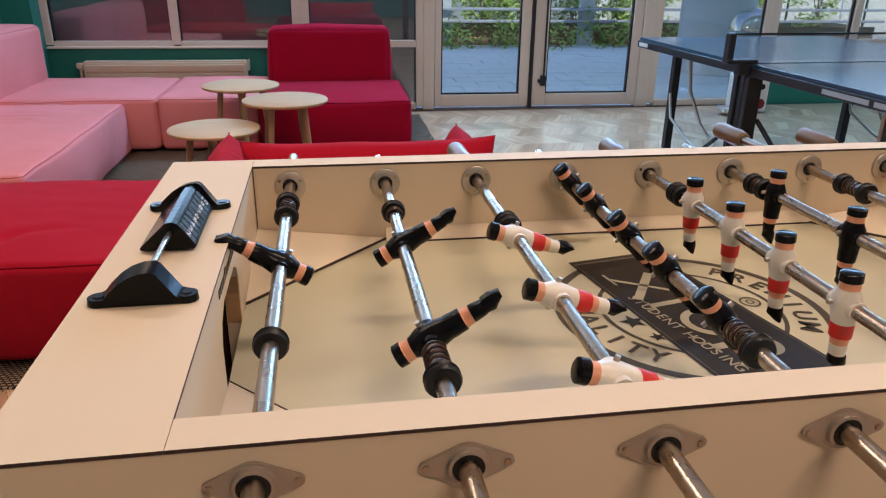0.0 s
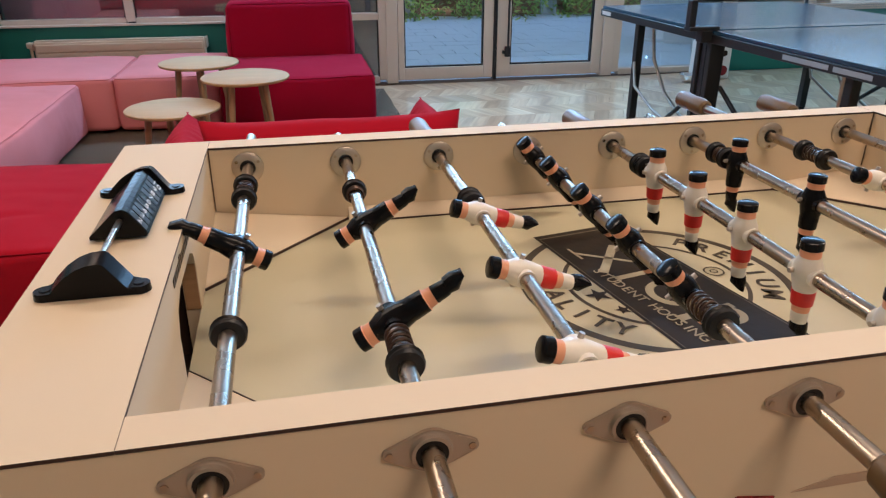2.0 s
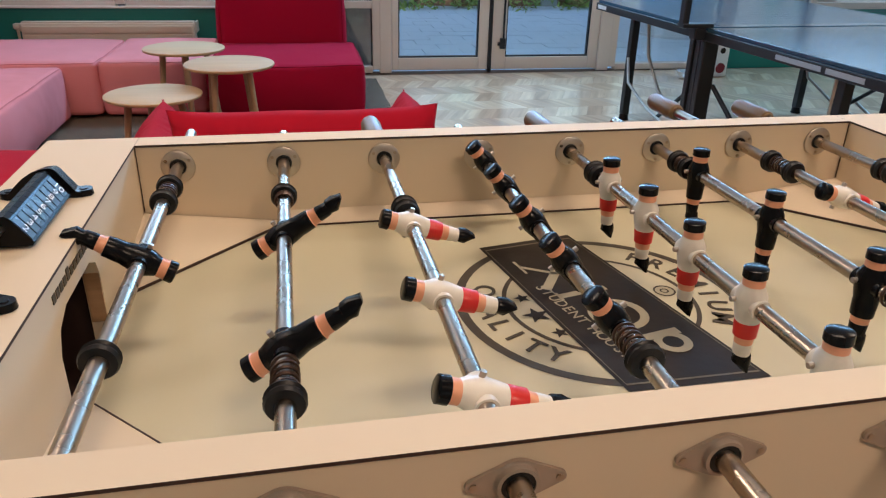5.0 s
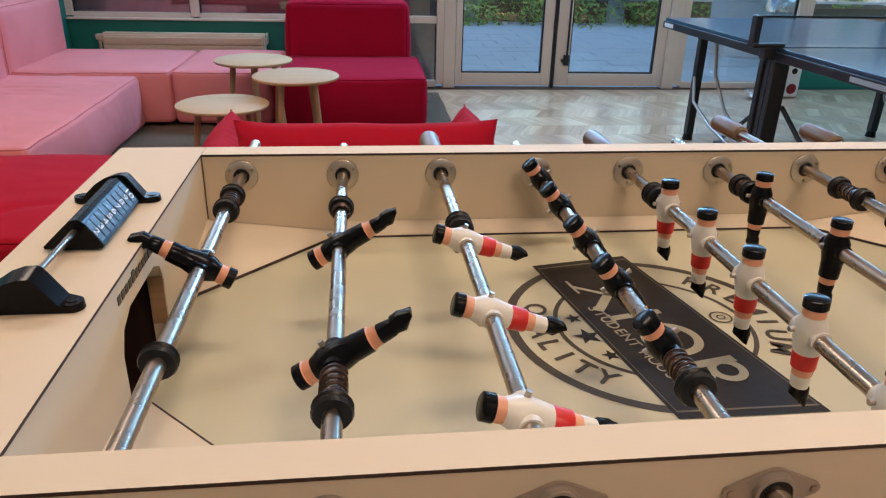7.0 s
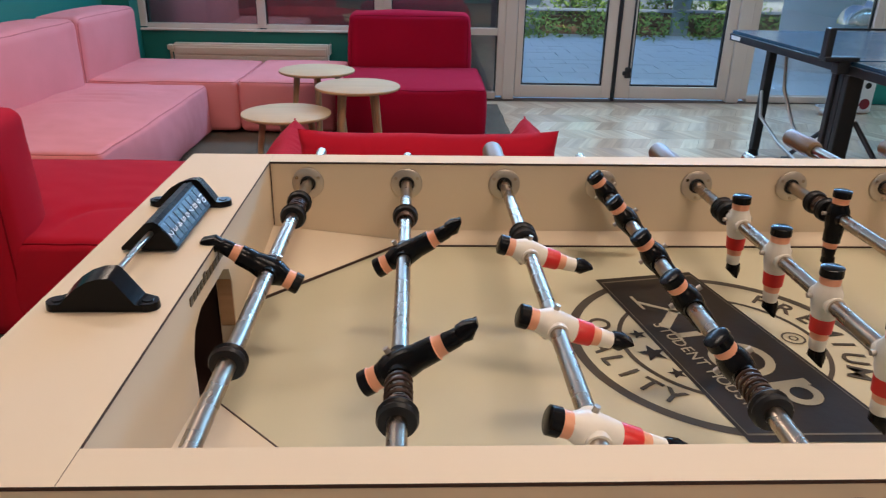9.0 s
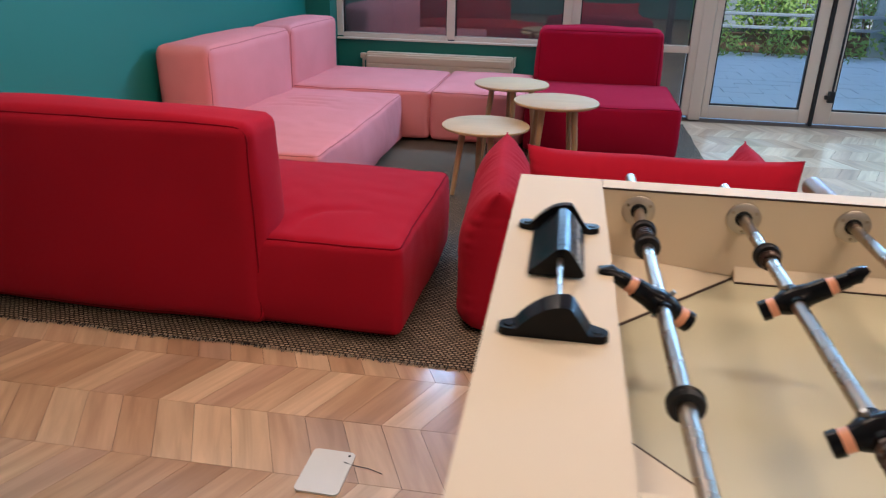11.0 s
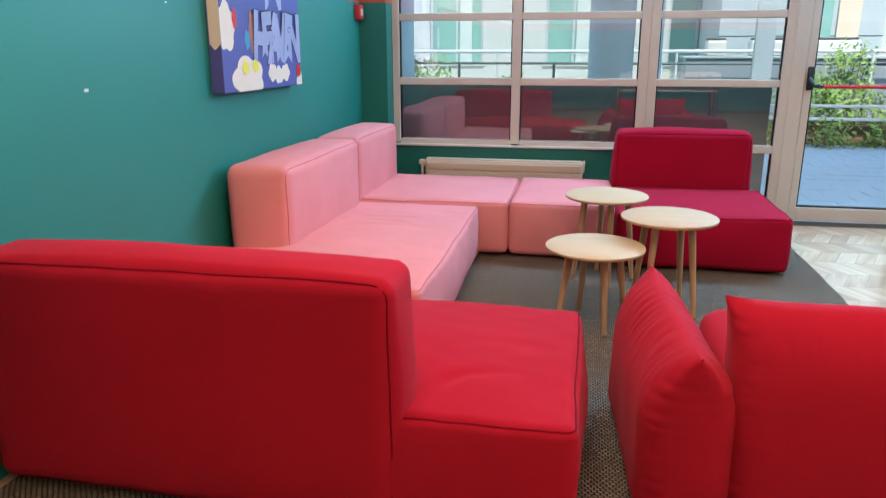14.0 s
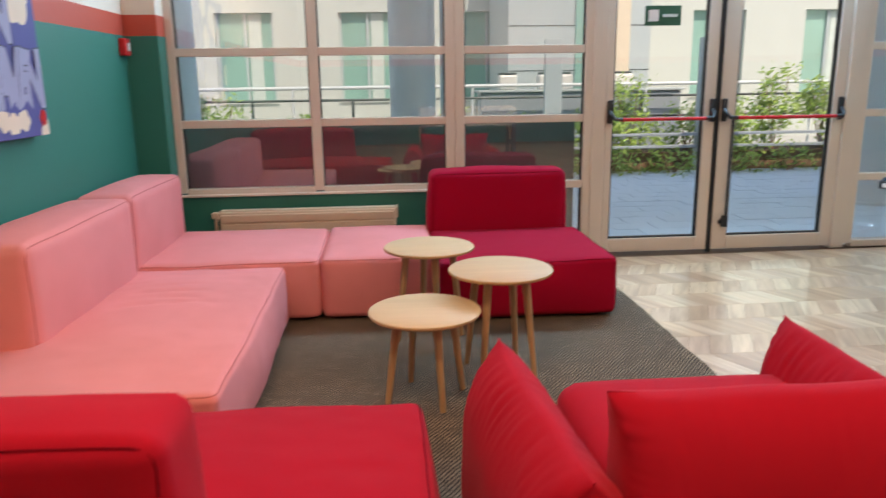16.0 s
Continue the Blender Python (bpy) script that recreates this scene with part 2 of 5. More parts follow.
M_LILAC = surf("lilac_canvas_paint", (0.31, 0.33, 0.48), 0.7, var=0.08, scale=8, grain=500, bump=0.15)
M_YELLOW = surf("yellow_canvas_paint", (0.70, 0.62, 0.03), 0.7)
M_SCARLET = surf("scarlet_plastic", (0.60, 0.015, 0.02), 0.35, var=0.08)
M_BLUEP = surf("blue_canvas_paint", (0.05, 0.25, 0.42), 0.7)
M_BROWNP = surf("brown_canvas_paint", (0.33, 0.13, 0.09), 0.7)
M_SIGN = surf("green_sign", (0.02, 0.11, 0.06), 0.5)
M_PAVE = surf("paving_stone", (0.68, 0.82, 0.90), 0.6, var=0.10, scale=3, grain=60, bump=0.2, depth=0.003)
M_GROUND = surf("ground_grit", (0.48, 0.48, 0.45), 0.9, var=0.2, scale=1.2, grain=40, bump=0.3, depth=0.006)
M_DARKWALL = surf("dark_outer_wall", (0.13, 0.115, 0.13), 0.8, var=0.2, scale=5)
M_FACADE = surf("white_render", (0.55, 0.58, 0.54), 0.8, var=0.05, scale=0.8, grain=60, bump=0.15)
M_CONCRETE = surf("pale_concrete", (0.46, 0.52, 0.53), 0.6, var=0.10, scale=1.5, grain=40)
M_TEALGLASS = surf("green_window_glass", (0.26, 0.46, 0.40), 0.08, var=0.2, scale=0.7)
M_COLUMN = surf("pale_column_paint", (0.70, 0.75, 0.77), 0.5, var=0.06, scale=2)
M_PALEBLUE = surf("pale_blue_paint", (0.68, 0.82, 0.90), 0.5, var=0.06, scale=2)
M_CURTAIN = surf("pale_blind", (0.55, 0.62, 0.58), 0.8, var=0.15, scale=4)
M_BRICK = surf("planter_timber", (0.26, 0.15, 0.085), 0.8, var=0.3, scale=5, grain=40, bump=0.4, depth=0.004)
M_SOIL = surf("soil", (0.06, 0.04, 0.03), 0.95, var=0.3, scale=12)
M_RAIL = surf("grey_railing", (0.09, 0.10, 0.10), 0.5, metal=0.4)
M_GREYBOX = surf("grey_cladding", (0.32, 0.36, 0.40), 0.5, var=0.1)


def leaf_material(name, a, b2):
    m = bpy.data.materials.new(name)
    m.use_nodes = True
    nt = m.node_tree
    b = nt.nodes["Principled BSDF"]
    g = nt.nodes.new("ShaderNodeNewGeometry")
    mx = nt.nodes.new("ShaderNodeMix")
    mx.data_type = "RGBA"
    mx.inputs[6].default_value, mx.inputs[7].default_value = (*a, 1), (*b2, 1)
    nt.links.new(g.outputs["Random Per Island"], mx.inputs[0])
    nt.links.new(mx.outputs[2], b.inputs["Base Color"])
    b.inputs["Roughness"].default_value = 0.5
    return m


M_LEAF = leaf_material("shrub_leaf", (0.12, 0.25, 0.04), (0.40, 0.54, 0.12))
M_LAMPFACE = bpy.data.materials.new("lamp_diffuser")
M_LAMPFACE.use_nodes = True
M_LAMPFACE.node_tree.nodes["Principled BSDF"].inputs["Emission Color"].default_value = (1, 0.8, 0.58, 1)
M_LAMPFACE.node_tree.nodes["Principled BSDF"].inputs["Emission Strength"].default_value = 4.0

# ---- building blocks ----
def mesh_of(name, bm, mats, smooth=None):
    me = bpy.data.meshes.new(name)
    bm.normal_update()
    bm.to_mesh(me)
    bm.free()
    for m in (mats if isinstance(mats, (list, tuple)) else [mats]):
        me.materials.append(m)
    if smooth:
        me.shade_smooth()
        me.set_sharp_from_angle(angle=radians(smooth))
    return me


def thing(name, at, label, category, group="", kind=""):
    ob = new(name)
    ob.location = at
    ob.empty_display_size = 0.1
    return tagged(ob, label, category, group, kind)


def root_of(ob):
    while ob.parent:
        ob = ob.parent
    return ob


def part(name, bm, mats, parent, label="", smooth=None):
    """One mesh, given in world metres, under a thing or a part."""
    bmesh.ops.translate(bm, verts=bm.verts, vec=-root_of(parent).location)
    ob = new(name, mesh_of(name, bm, mats, smooth))
    ob.parent = parent
    if label:
        ob["label"] = label
    return ob


def single(name, bm, mats, at, label, category, group="", kind="", smooth=None):
    """A thing of one mesh, given in world metres, with its origin at at."""
    bmesh.ops.translate(bm, verts=bm.verts, vec=-Vector(at))
    ob = new(name, mesh_of(name, bm, mats, smooth))
    ob.location = at
    return tagged(ob, label, category, group, kind)


def structure(name, bm, mats, label, category="", smooth=None):
    ob = new(name, mesh_of(name, bm, mats, smooth))
    return tagged(ob, label, category or "structure", kind="structure")


def box(bm, x0, x1, y0, y1, z0, z1, bevel=0.0, mi=0, seg=2):
    v = [bm.verts.new((x, y, z)) for x in (x0, x1) for y in (y0, y1) for z in (z0, z1)]
    fs = [bm.faces.new([v[i] for i in q]) for q in ((0, 1, 3, 2), (4, 6, 7, 5), (0, 4, 5, 1), (2, 3, 7, 6), (0, 2, 6, 4), (1, 5, 7, 3))]
    for f in fs:
        f.material_index = mi
    if bevel:
        es = list({e for f in fs for e in f.edges})
        r = bmesh.ops.bevel(bm, geom=es, offset=bevel, segments=seg, profile=0.5, affect="EDGES", clamp_overlap=True)
        for f in r["faces"]:
            f.material_index = mi
    return fs


def bx(*a, **k):
    bm = bmesh.new()
    box(bm, *a, **k)
    return bm


def ring(bm, c, u, w, ru, rw, seg, start=0.0):
    return [bm.verts.new(c + u * (ru * math.cos(start + 2 * math.pi * i / seg)) + w * (rw * math.sin(start + 2 * math.pi * i / seg))) for i in range(seg)]


def skin(bm, rings, mats=None, cap=True):
    for k in range(len(rings) - 1):
        a, b = rings[k], rings[k + 1]
        n = len(a)
        for i in range(n):
            f = bm.faces.new((a[i], a[(i + 1) % n], b[(i + 1) % n], b[i]))
            f.material_index = mats[k] if mats else 0
    if cap:
        bm.faces.new(list(reversed(rings[0]))).material_index = mats[0] if mats else 0
        bm.faces.new(rings[-1]).material_index = mats[-1] if mats else 0


def frame_of(d):
    d = d.normalized()
    u = d.orthogonal().normalized()
    return u, d.cross(u)


def cyl(bm, p0, p1, r0, r1=None, seg=14, mi=0):
    p0, p1 = Vector(p0), Vector(p1)
    u, w = frame_of(p1 - p0)
    r1 = r0 if r1 is None else r1
    skin(bm, [ring(bm, p0, u, w, r0, r0, seg), ring(bm, p1, u, w, r1, r1, seg)], [mi])


def lathe(bm, p0, axis, profile, seg=18, mats=None):
    """profile: (distance along axis, radius)."""
    p0, axis = Vector(p0), Vector(axis).normalized()
    u, w = frame_of(axis)
    skin(bm, [ring(bm, p0 + axis * d, u, w, r, r, seg) for d, r in profile], mats)


def tube(bm, pts, r, seg=6, closed=False, mi=0):
    pts = [Vector(p) for p in pts]
    n = len(pts)
    rings = []
    ref = None
    for i, p in enumerate(pts):
        a = pts[i - 1] if (i or closed) else p
        b = pts[(i + 1) % n] if (i < n - 1 or closed) else p
        d = (b - a).normalized()
        if ref is None:
            ref = d.orthogonal().normalized()
        ref = (ref - d * ref.dot(d)).normalized()
        rings.append(ring(bm, p, ref, d.cross(ref), r, r, seg))
    if closed:
        rings.append(rings[0])
    skin(bm, rings, [mi] * (len(rings) - 1), cap=not closed)


def prism(bm, poly, axis, a, b, mi=0):
    """A polygon pushed along an axis: 'x' takes (y, z), 'y' takes (x, z), 'z' takes (x, y)."""
    def put(p, d):
        return {"x": (d, p[0], p[1]), "y": (p[0], d, p[1]), "z": (p[0], p[1], d)}[axis]
    r0, r1 = [bm.verts.new(put(p, a)) for p in poly], [bm.verts.new(put(p, b)) for p in poly]
    skin(bm, [r0, r1], [mi])
    bmesh.ops.recalc_face_normals(bm, faces=bm.faces)


def cushion(bm, x0, x1, y0, y1, z0, z1, r=0.04, puff=(0.01, 0.01, 0.02), n=9, rough=0.004, seed=0.0, creases=()):
    """An upholstered block: rounded edges, swollen faces, small unevenness."""
    lo, hi = Vector((x0, y0, z0)), Vector((x1, y1, z1))
    c, h = (lo + hi) / 2, (hi - lo) / 2
    cache = {}

    def vert(u, v, w):
        key = (round(u, 4), round(v, 4), round(w, 4))
        if key not in cache:
            q = Vector((u, v, w))
            # crowd the rows toward the edges
            s = Vector([math.copysign(abs(t) ** 0.72, t) if t else 0.0 for t in q])
            p = Vector([s[i] * h[i] for i in range(3)])
            inner = Vector([max(-h[i] + r, min(h[i] - r, p[i])) for i in range(3)])
            d = p - inner
            if d.length > 1e-9:
                p = inner + d.normalized() * r
            for i in range(3):
                j, k = (i + 1) % 3, (i + 2) % 3
                if abs(q[i]) > 0.999:
                    swell = (1 - s[j] ** 2) * (1 - s[k] ** 2)
                    p[i] += math.copysign(puff[i] * swell, q[i])
            p += c
            k3 = Vector((p.x * 3 + seed, p.y * 3, p.z * 3))
            p += Vector(noise.noise_vector(k3)) * rough + Vector(noise.noise_vector(k3 * 4)) * rough * 0.35
            if w > 0.99:
                for cx, cy, ang, half, deep in creases:
                    dx, dy = p.x - cx, p.y - cy
                    al, ac_ = dx * math.cos(ang) + dy * math.sin(ang), -dx * math.sin(ang) + dy * math.cos(ang)
                    ac_ += 0.25 * al * al / half
                    if abs(al) < half:
                        p.z -= deep * math.exp(-(ac_ / 0.02) ** 2) * (1 - (al / half) ** 2)
            cache[key] = bm.verts.new(p)
        return cache[key]

    g = [-1 + 2 * i / n for i in range(n + 1)]
    for axis in range(3):
        for side in (-1, 1):
            for i in range(n):
                for j in range(n):
                    quad = []
                    for a, b in ((i, j), (i + 1, j), (i + 1, j + 1), (i, j + 1)):
                        co = [0, 0, 0]
                        co[axis], co[(axis + 1) % 3], co[(axis + 2) % 3] = side, g[a], g[b]
                        quad.append(vert(*co))
                    bm.faces.new(quad if side > 0 else quad[::-1])


def loop_rect(plane, lo, hi, at, r=0.03, n=4):
    """Points of a rounded rectangle. plane 'z': lo, hi are (x, y); 'x': (y, z); 'y': (x, z)."""
    pts = []
    for cx, cy, a0 in ((hi[0] - r, hi[1] - r, 0), (lo[0] + r, hi[1] - r, 90), (lo[0] + r, lo[1] + r, 180), (hi[0] - r, lo[1] + r, 270)):
        for k in range(n + 1):
            a = radians(a0 + 90 * k / n)
            pts.append((cx + r * math.cos(a), cy + r * math.sin(a)))
    return [{"z": (p[0], p[1], at), "x": (at, p[0], p[1]), "y": (p[0], at, p[1])}[plane] for p in pts]


def lettering(body, size, m, mat, parent, name="lettering", extrude=0.0006, label="", fat=0.0):
    """Words in the built-in font as a mesh at the world pose m."""
    cu = bpy.data.curves.new(name, "FONT")
    cu.body, cu.size, cu.extrude, cu.align_x, cu.align_y = body, size, extrude, "CENTER", "CENTER"
    cu.offset = fat
    tmp = bpy.data.objects.new(name, cu)
    scene.collection.objects.link(tmp)
    bpy.context.view_layer.update()
    me = bpy.data.meshes.new_from_object(tmp.evaluated_get(bpy.context.evaluated_depsgraph_get()))
    bpy.data.objects.remove(tmp)
    me.materials.clear()
    me.materials.append(mat)
    ob = new(name, me)
    ob.parent = parent
    ob.matrix_basis = Matrix.Translation(-root_of(parent).location) @ m
    if label:
        ob["label"] = label
    return ob

# ---- room ----
WX0, WX1, WY0, WY1 = -2.42, 8.2, -5.2, 5.27      # inner faces of the walls
bm = bx(WX0 - 0.2, WX1 + 0.2, WY0 - 0.2, WY1 + 0.1, -0.12, -0.012)
floor = structure("floor", bm, M_JOINT, "chevron parquet floor in mixed light and brown oak", "floor")
bm = bx(WX0 - 0.2, WX1 + 0.2, WY0 - 0.2, WY1 + 0.3, CEILING, CEILING + 0.2)
structure("ceiling", bm, M_CEIL, "plain off-white ceiling", "ceiling")


def banded(bm, x0, x1, y0, y1):
    box(bm, x0, x1, y0, y1, 0.0, 1.655, mi=0)
    box(bm, x0, x1, y0, y1, 1.655, 1.79, mi=1)
    box(bm, x0, x1, y0, y1, 1.79, CEILING, mi=2)


bm = bmesh.new()
banded(bm, WX0 - 0.2, WX0, WY0, WY1)
structure("wall_west", bm, [M_TEAL, M_BAND, M_CREAM], "teal painted wall with a coral band under cream", "wall")
bm = bmesh.new()
banded(bm, WX0, -2.205, 5.05, WY1 + 0.12)
structure("pillar_west", bm, [M_TEAL, M_BAND, M_CREAM], "teal corner pier with a coral band", "wall")
bm = bmesh.new()
banded(bm, WX1, WX1 + 0.2, WY0, WY1)
structure("wall_east", bm, [M_TEAL, M_BAND, M_CREAM], "teal painted wall with a coral band under cream", "wall")
bm = bmesh.new()
banded(bm, WX0 - 0.2, WX1 + 0.2, WY0 - 0.2, WY0)
structure("wall_south", bm, [M_TEAL, M_BAND, M_CREAM], "teal painted wall with a coral band under cream", "wall")

# window wall: parapets, lintel; unseen storeys above, raised to shade the courtyard
bm = bmesh.new()
box(bm, -2.205, -0.25, WY1 - 0.03, WY1 + 0.12, 0.0, 0.535)
box(bm, 4.05, WX1, WY1 - 0.03, WY1 + 0.12, 0.0, 0.535)
structure("parapet", bm, M_TEAL, "dark teal low wall under the windows", "wall")
bm = bmesh.new()
box(bm, -12, 14, WY1 - 0.02, WY1 + 0.3, 2.75, 5.9)
box(bm, -12, WX0 - 0.2, WY1 - 0.02, WY1 + 0.3, -0.05, 2.75)
box(bm, WX1 + 0.2, 14, WY1 - 0.02, WY1 + 0.3, -0.05, 2.75)
structure("shade_wall_north", bm, M_FACADE, "unseen white rendered outer wall above the windows, shading the courtyard", "wall")
# unseen roof slab added behind the shading wall
bm = bx(-12, 14, -6, WY1 - 0.02, 5.7, 5.9)
structure("roof", bm, M_CONCRETE, "unseen flat concrete roof added over the window wall", "roof")


def window(name, xs, zs, y=WY1):
    """A glazed field: uprights at xs, rails at zs, one pane in each opening."""
    w = thing(name, (xs[0], y, 0), "cream-painted window of many clear panes", "window", kind="structure")
    for i, x in enumerate(xs):
        half = 0.035
        b = bx(x - half, x + half, y - 0.04, y + 0.05, zs[0], zs[-1], 0.006)
        part("upright", b, M_FRAME, w)
    for x0, x1 in zip(xs, xs[1:]):
        for k, z in enumerate(zs):
            part("rail", bx(x0 + 0.035, x1 - 0.035, y - 0.037, y + 0.047, z - 0.028, z + 0.028, 0.005), M_FRAME, w)
        for z0, z1 in zip(zs, zs[1:]):
            p = part("pane", bx(x0 + 0.036, x1 - 0.036, y - 0.004, y + 0.008, z0 + 0.029, z1 - 0.029), M_GLASS, w, "clear reflecting glass")
            p.visible_shadow = False
            bd = bmesh.new()
            for a in ((x0 + 0.036, x0 + 0.044, z0 + 0.028, z1 - 0.028), (x1 - 0.044, x1 - 0.036, z0 + 0.028, z1 - 0.028)):
                box(bd, a[0], a[1], y - 0.014, y + 0.018, a[2], a[3])
            part("gasket", bd, M_BLACK, p, "dark rubber gasket")
    return w


window("window_1", [-2.187, -1.203, -0.23], [0.562, 1.055, 1.552, 2.06, 2.72])
window("window_2", [-0.16, 0.80], [0.03, 0.562, 1.055, 1.552, 2.06, 2.72])
window("window_3", [2.935, 3.98], [0.03, 0.562, 1.055, 1.552, 2.06, 2.72])
window("window_4", [4.05, 4.86, 5.9, 6.95, 8.1], [0.562, 1.055, 1.552, 2.06, 2.72])
bm = bx(-2.2, -0.25, WY1 - 0.075, WY1 - 0.031, 0.536, 0.552, 0.004)
structure("window_sill", bm, M_FRAME, "cream-painted window sill", "sill")

# double door
DZ = 2.12
bm = bmesh.new()
box(bm, 0.826, 0.925, WY1 - 0.05, WY1 + 0.06, 0, 2.74, 0.006)
box(bm, 2.79, 2.899, WY1 - 0.05, WY1 + 0.06, 0, 2.74, 0.006)
box(bm, 0.926, 2.789, WY1 - 0.045, WY1 + 0.055, DZ, DZ + 0.07, 0.005)
box(bm, 0.926, 2.789, WY1 - 0.045, WY1 + 0.055, 2.68, 2.74, 0.005)
structure("door_frame", bm, M_FRAME, "cream-painted frame of the double door", "frame")
p = structure("fanlight", bx(0.926, 2.789, WY1, WY1 + 0.01, DZ + 0.071, 2.679), M_GLASS, "clear glass over the double door", "window")
p.visible_shadow = False


def door(name, x0, x1, lead):
    d = thing(name, (x0, WY1, 0), "closed glazed door in a cream frame with a red push bar", "door", kind="structure")
    st = 0.085
    xa = x0 + lead
    y0, y1 = WY1 - 0.035, WY1 + 0.035
    for n, a in (("stile", (x0, xa, 0.02, DZ - 0.01)), ("stile", (x1 - st, x1, 0.02, DZ - 0.01)),
                 ("bottom_rail", (xa, x1 - st, 0.02, 0.125)), ("top_rail", (xa, x1 - st, DZ - 0.11, DZ - 0.01))):
        part(n, bx(a[0], a[1], y0, y1, a[2], a[3], 0.005), M_FRAME, d)
    pane = part("pane", bx(xa, x1 - st, WY1 - 0.004, WY1 + 0.008, 0.126, DZ - 0.111), M_DOORGLASS, d, "clear glass")
    pane.visible_shadow = False
    gk = bmesh.new()
    for a, b2 in ((xa, xa + 0.011), (x1 - st - 0.011, x1 - st)):
        box(gk, a, b2, WY1 - 0.02, WY1 + 0.02, 0.126, DZ - 0.111)
    box(gk, xa, x1 - st, WY1 - 0.02, WY1 + 0.02, 0.126, 0.136)
    part("gasket", gk, M_BLACK, pane)
    # push bar
    zb = 1.04
    a, b2 = x0 + 0.03, x1 - 0.03
    bar = bmesh.new()
    cyl(bar, (a + 0.05, y0 - 0.085, zb), (b2 - 0.05, y0 - 0.085, zb), 0.013)
    bar_ob = part("push_bar", bar, M_SCARLET, d, "red push bar", 40)
    for s, xx in ((1, a), (-1, b2)):
        arm = bmesh.new()
        box(arm, xx - 0.02, xx + 0.02, y0 - 0.03, y0, zb - 0.03, zb + 0.14, 0.008)
        tube(arm, [(xx, y0 - 0.02, zb + 0.06), (xx + s * 0.004, y0 - 0.06, zb + 0.03), (xx + s * 0.02, y0 - 0.085, zb + 0.004), (xx + s * 0.075, y0 - 0.085, zb)], 0.015, 8)
        part("bar_arm", arm, M_FRAMEBLACK, bar_ob, "black bar arm", 40)
    return d


door_1 = door("door_1", 0.93, 1.773, 0.055)
door_2 = door("door_2", 1.807, 2.785, 0.125)
bm = bmesh.new()
box(bm, 1.775, 1.805, WY1 - 0.05, WY1 + 0.03, 0.0, DZ - 0.01, 0.006)
structure("door_astragal", bm, M_FRAMEBLACK, "black sealing strip between the two doors", "trim")
lk = bmesh.new()
box(lk, 1.875, 1.92, WY1 - 0.075, WY1 - 0.036, 0.2, 0.29, 0.006)
box(lk, 1.855, 1.876, WY1 - 0.07, WY1 - 0.036, 0.225, 0.255, 0.004)
cyl(lk, (1.90, WY1 - 0.07, 0.29), (1.90, WY1 - 0.07, 1.05), 0.009)
part("bolt_lock", lk, M_FRAMEBLACK, door_2, "black floor bolt with its rod", 40)
sg = thing("exit_sign", (1.33, WY1 - 0.02, 1.71), "small dark green sign fixed to the door glass", "sign")
part("plate", bx(1.2, 1.47, WY1 - 0.03, WY1 - 0.0235, 1.708, 1.848, 0.002), M_SIGN, sg)
part("pictogram", bx(1.225, 1.3, WY1 - 0.0325, WY1 - 0.0305, 1.738, 1.818), M_WHITE, sg, "white pictogram field")
part("word_bar", bx(1.33, 1.44, WY1 - 0.0325, WY1 - 0.0305, 1.768, 1.788), M_CURTAIN, sg)

for lx, ly in LAMP_PLACES:
    cl = thing("ceiling_light", (lx, ly, CEILING), "long white ceiling light out of view, switched on", "lamp", "ceiling lights")
    h = bmesh.new()
    box(h, lx - 0.63, lx + 0.63, ly - 0.18, ly + 0.18, CEILING - 0.05, CEILING, 0.006)
    part("housing", h, M_WHITE, cl)
    part("diffuser", bx(lx - 0.6, lx + 0.6, ly - 0.15, ly + 0.15, CEILING - 0.062, CEILING - 0.051, 0.003), M_LAMPFACE, cl, "glowing diffuser")

# radiator
rd = thing("radiator", (-1.33, 5.15, 0.12), "cream enamel panel radiator under the window", "radiator")
rb = bmesh.new()
box(rb, -1.965, -0.70, 5.09, 5.19, 0.12, 0.475, 0.008)
part("body", rb, M_RADIATOR, rd)
for k in range(5):
    part("panel_rib", bx(-1.95, -0.715, 5.078, 5.0905, 0.135 + k * 0.066, 0.193 + k * 0.066, 0.005), M_RADIATOR, rd)
part("top_grille", bx(-1.96, -0.705, 5.1, 5.18, 0.4755, 0.484, 0.002), M_RADIATOR, rd)
vb = bmesh.new()
cyl(vb, (-2.0, 5.14, 0.036), (-2.0, 5.14, 0.43), 0.011)
cyl(vb, (-2.0, 5.14, 0.42), (-1.96, 5.14, 0.42), 0.011)
box(vb, -2.025, -1.975, 5.115, 5.165, 0.425, 0.47, 0.01)
part("valve", vb, M_RADIATOR, rd, "radiator valve and pipe", 40)
part("bracket", bx(-0.70, -0.685, 5.11, 5.24, 0.40, 0.48, 0.003), M_RADIATOR, rd)
part("foot", bx(-1.9, -1.86, 5.1, 5.235, 0.036, 0.12, 0.003), M_RADIATOR, rd)
part("foot", bx(-0.82, -0.78, 5.1, 5.235, 0.036, 0.12, 0.003), M_RADIATOR, rd)

rd.location += Vector((0.053, 0, -0.036))

# fire alarm
fa = thing("fire_alarm", (-2.42, 4.966, 1.55), "small red fire alarm call point on the teal wall", "alarm")
part("case", bx(-2.419, -2.375, 4.916, 5.016, 1.525, 1.635, 0.008), M_SCARLET, fa)
part("button_plate", bx(-2.375, -2.371, 4.941, 4.991, 1.555, 1.605, 0.001), M_WHITE, fa, "white press plate")

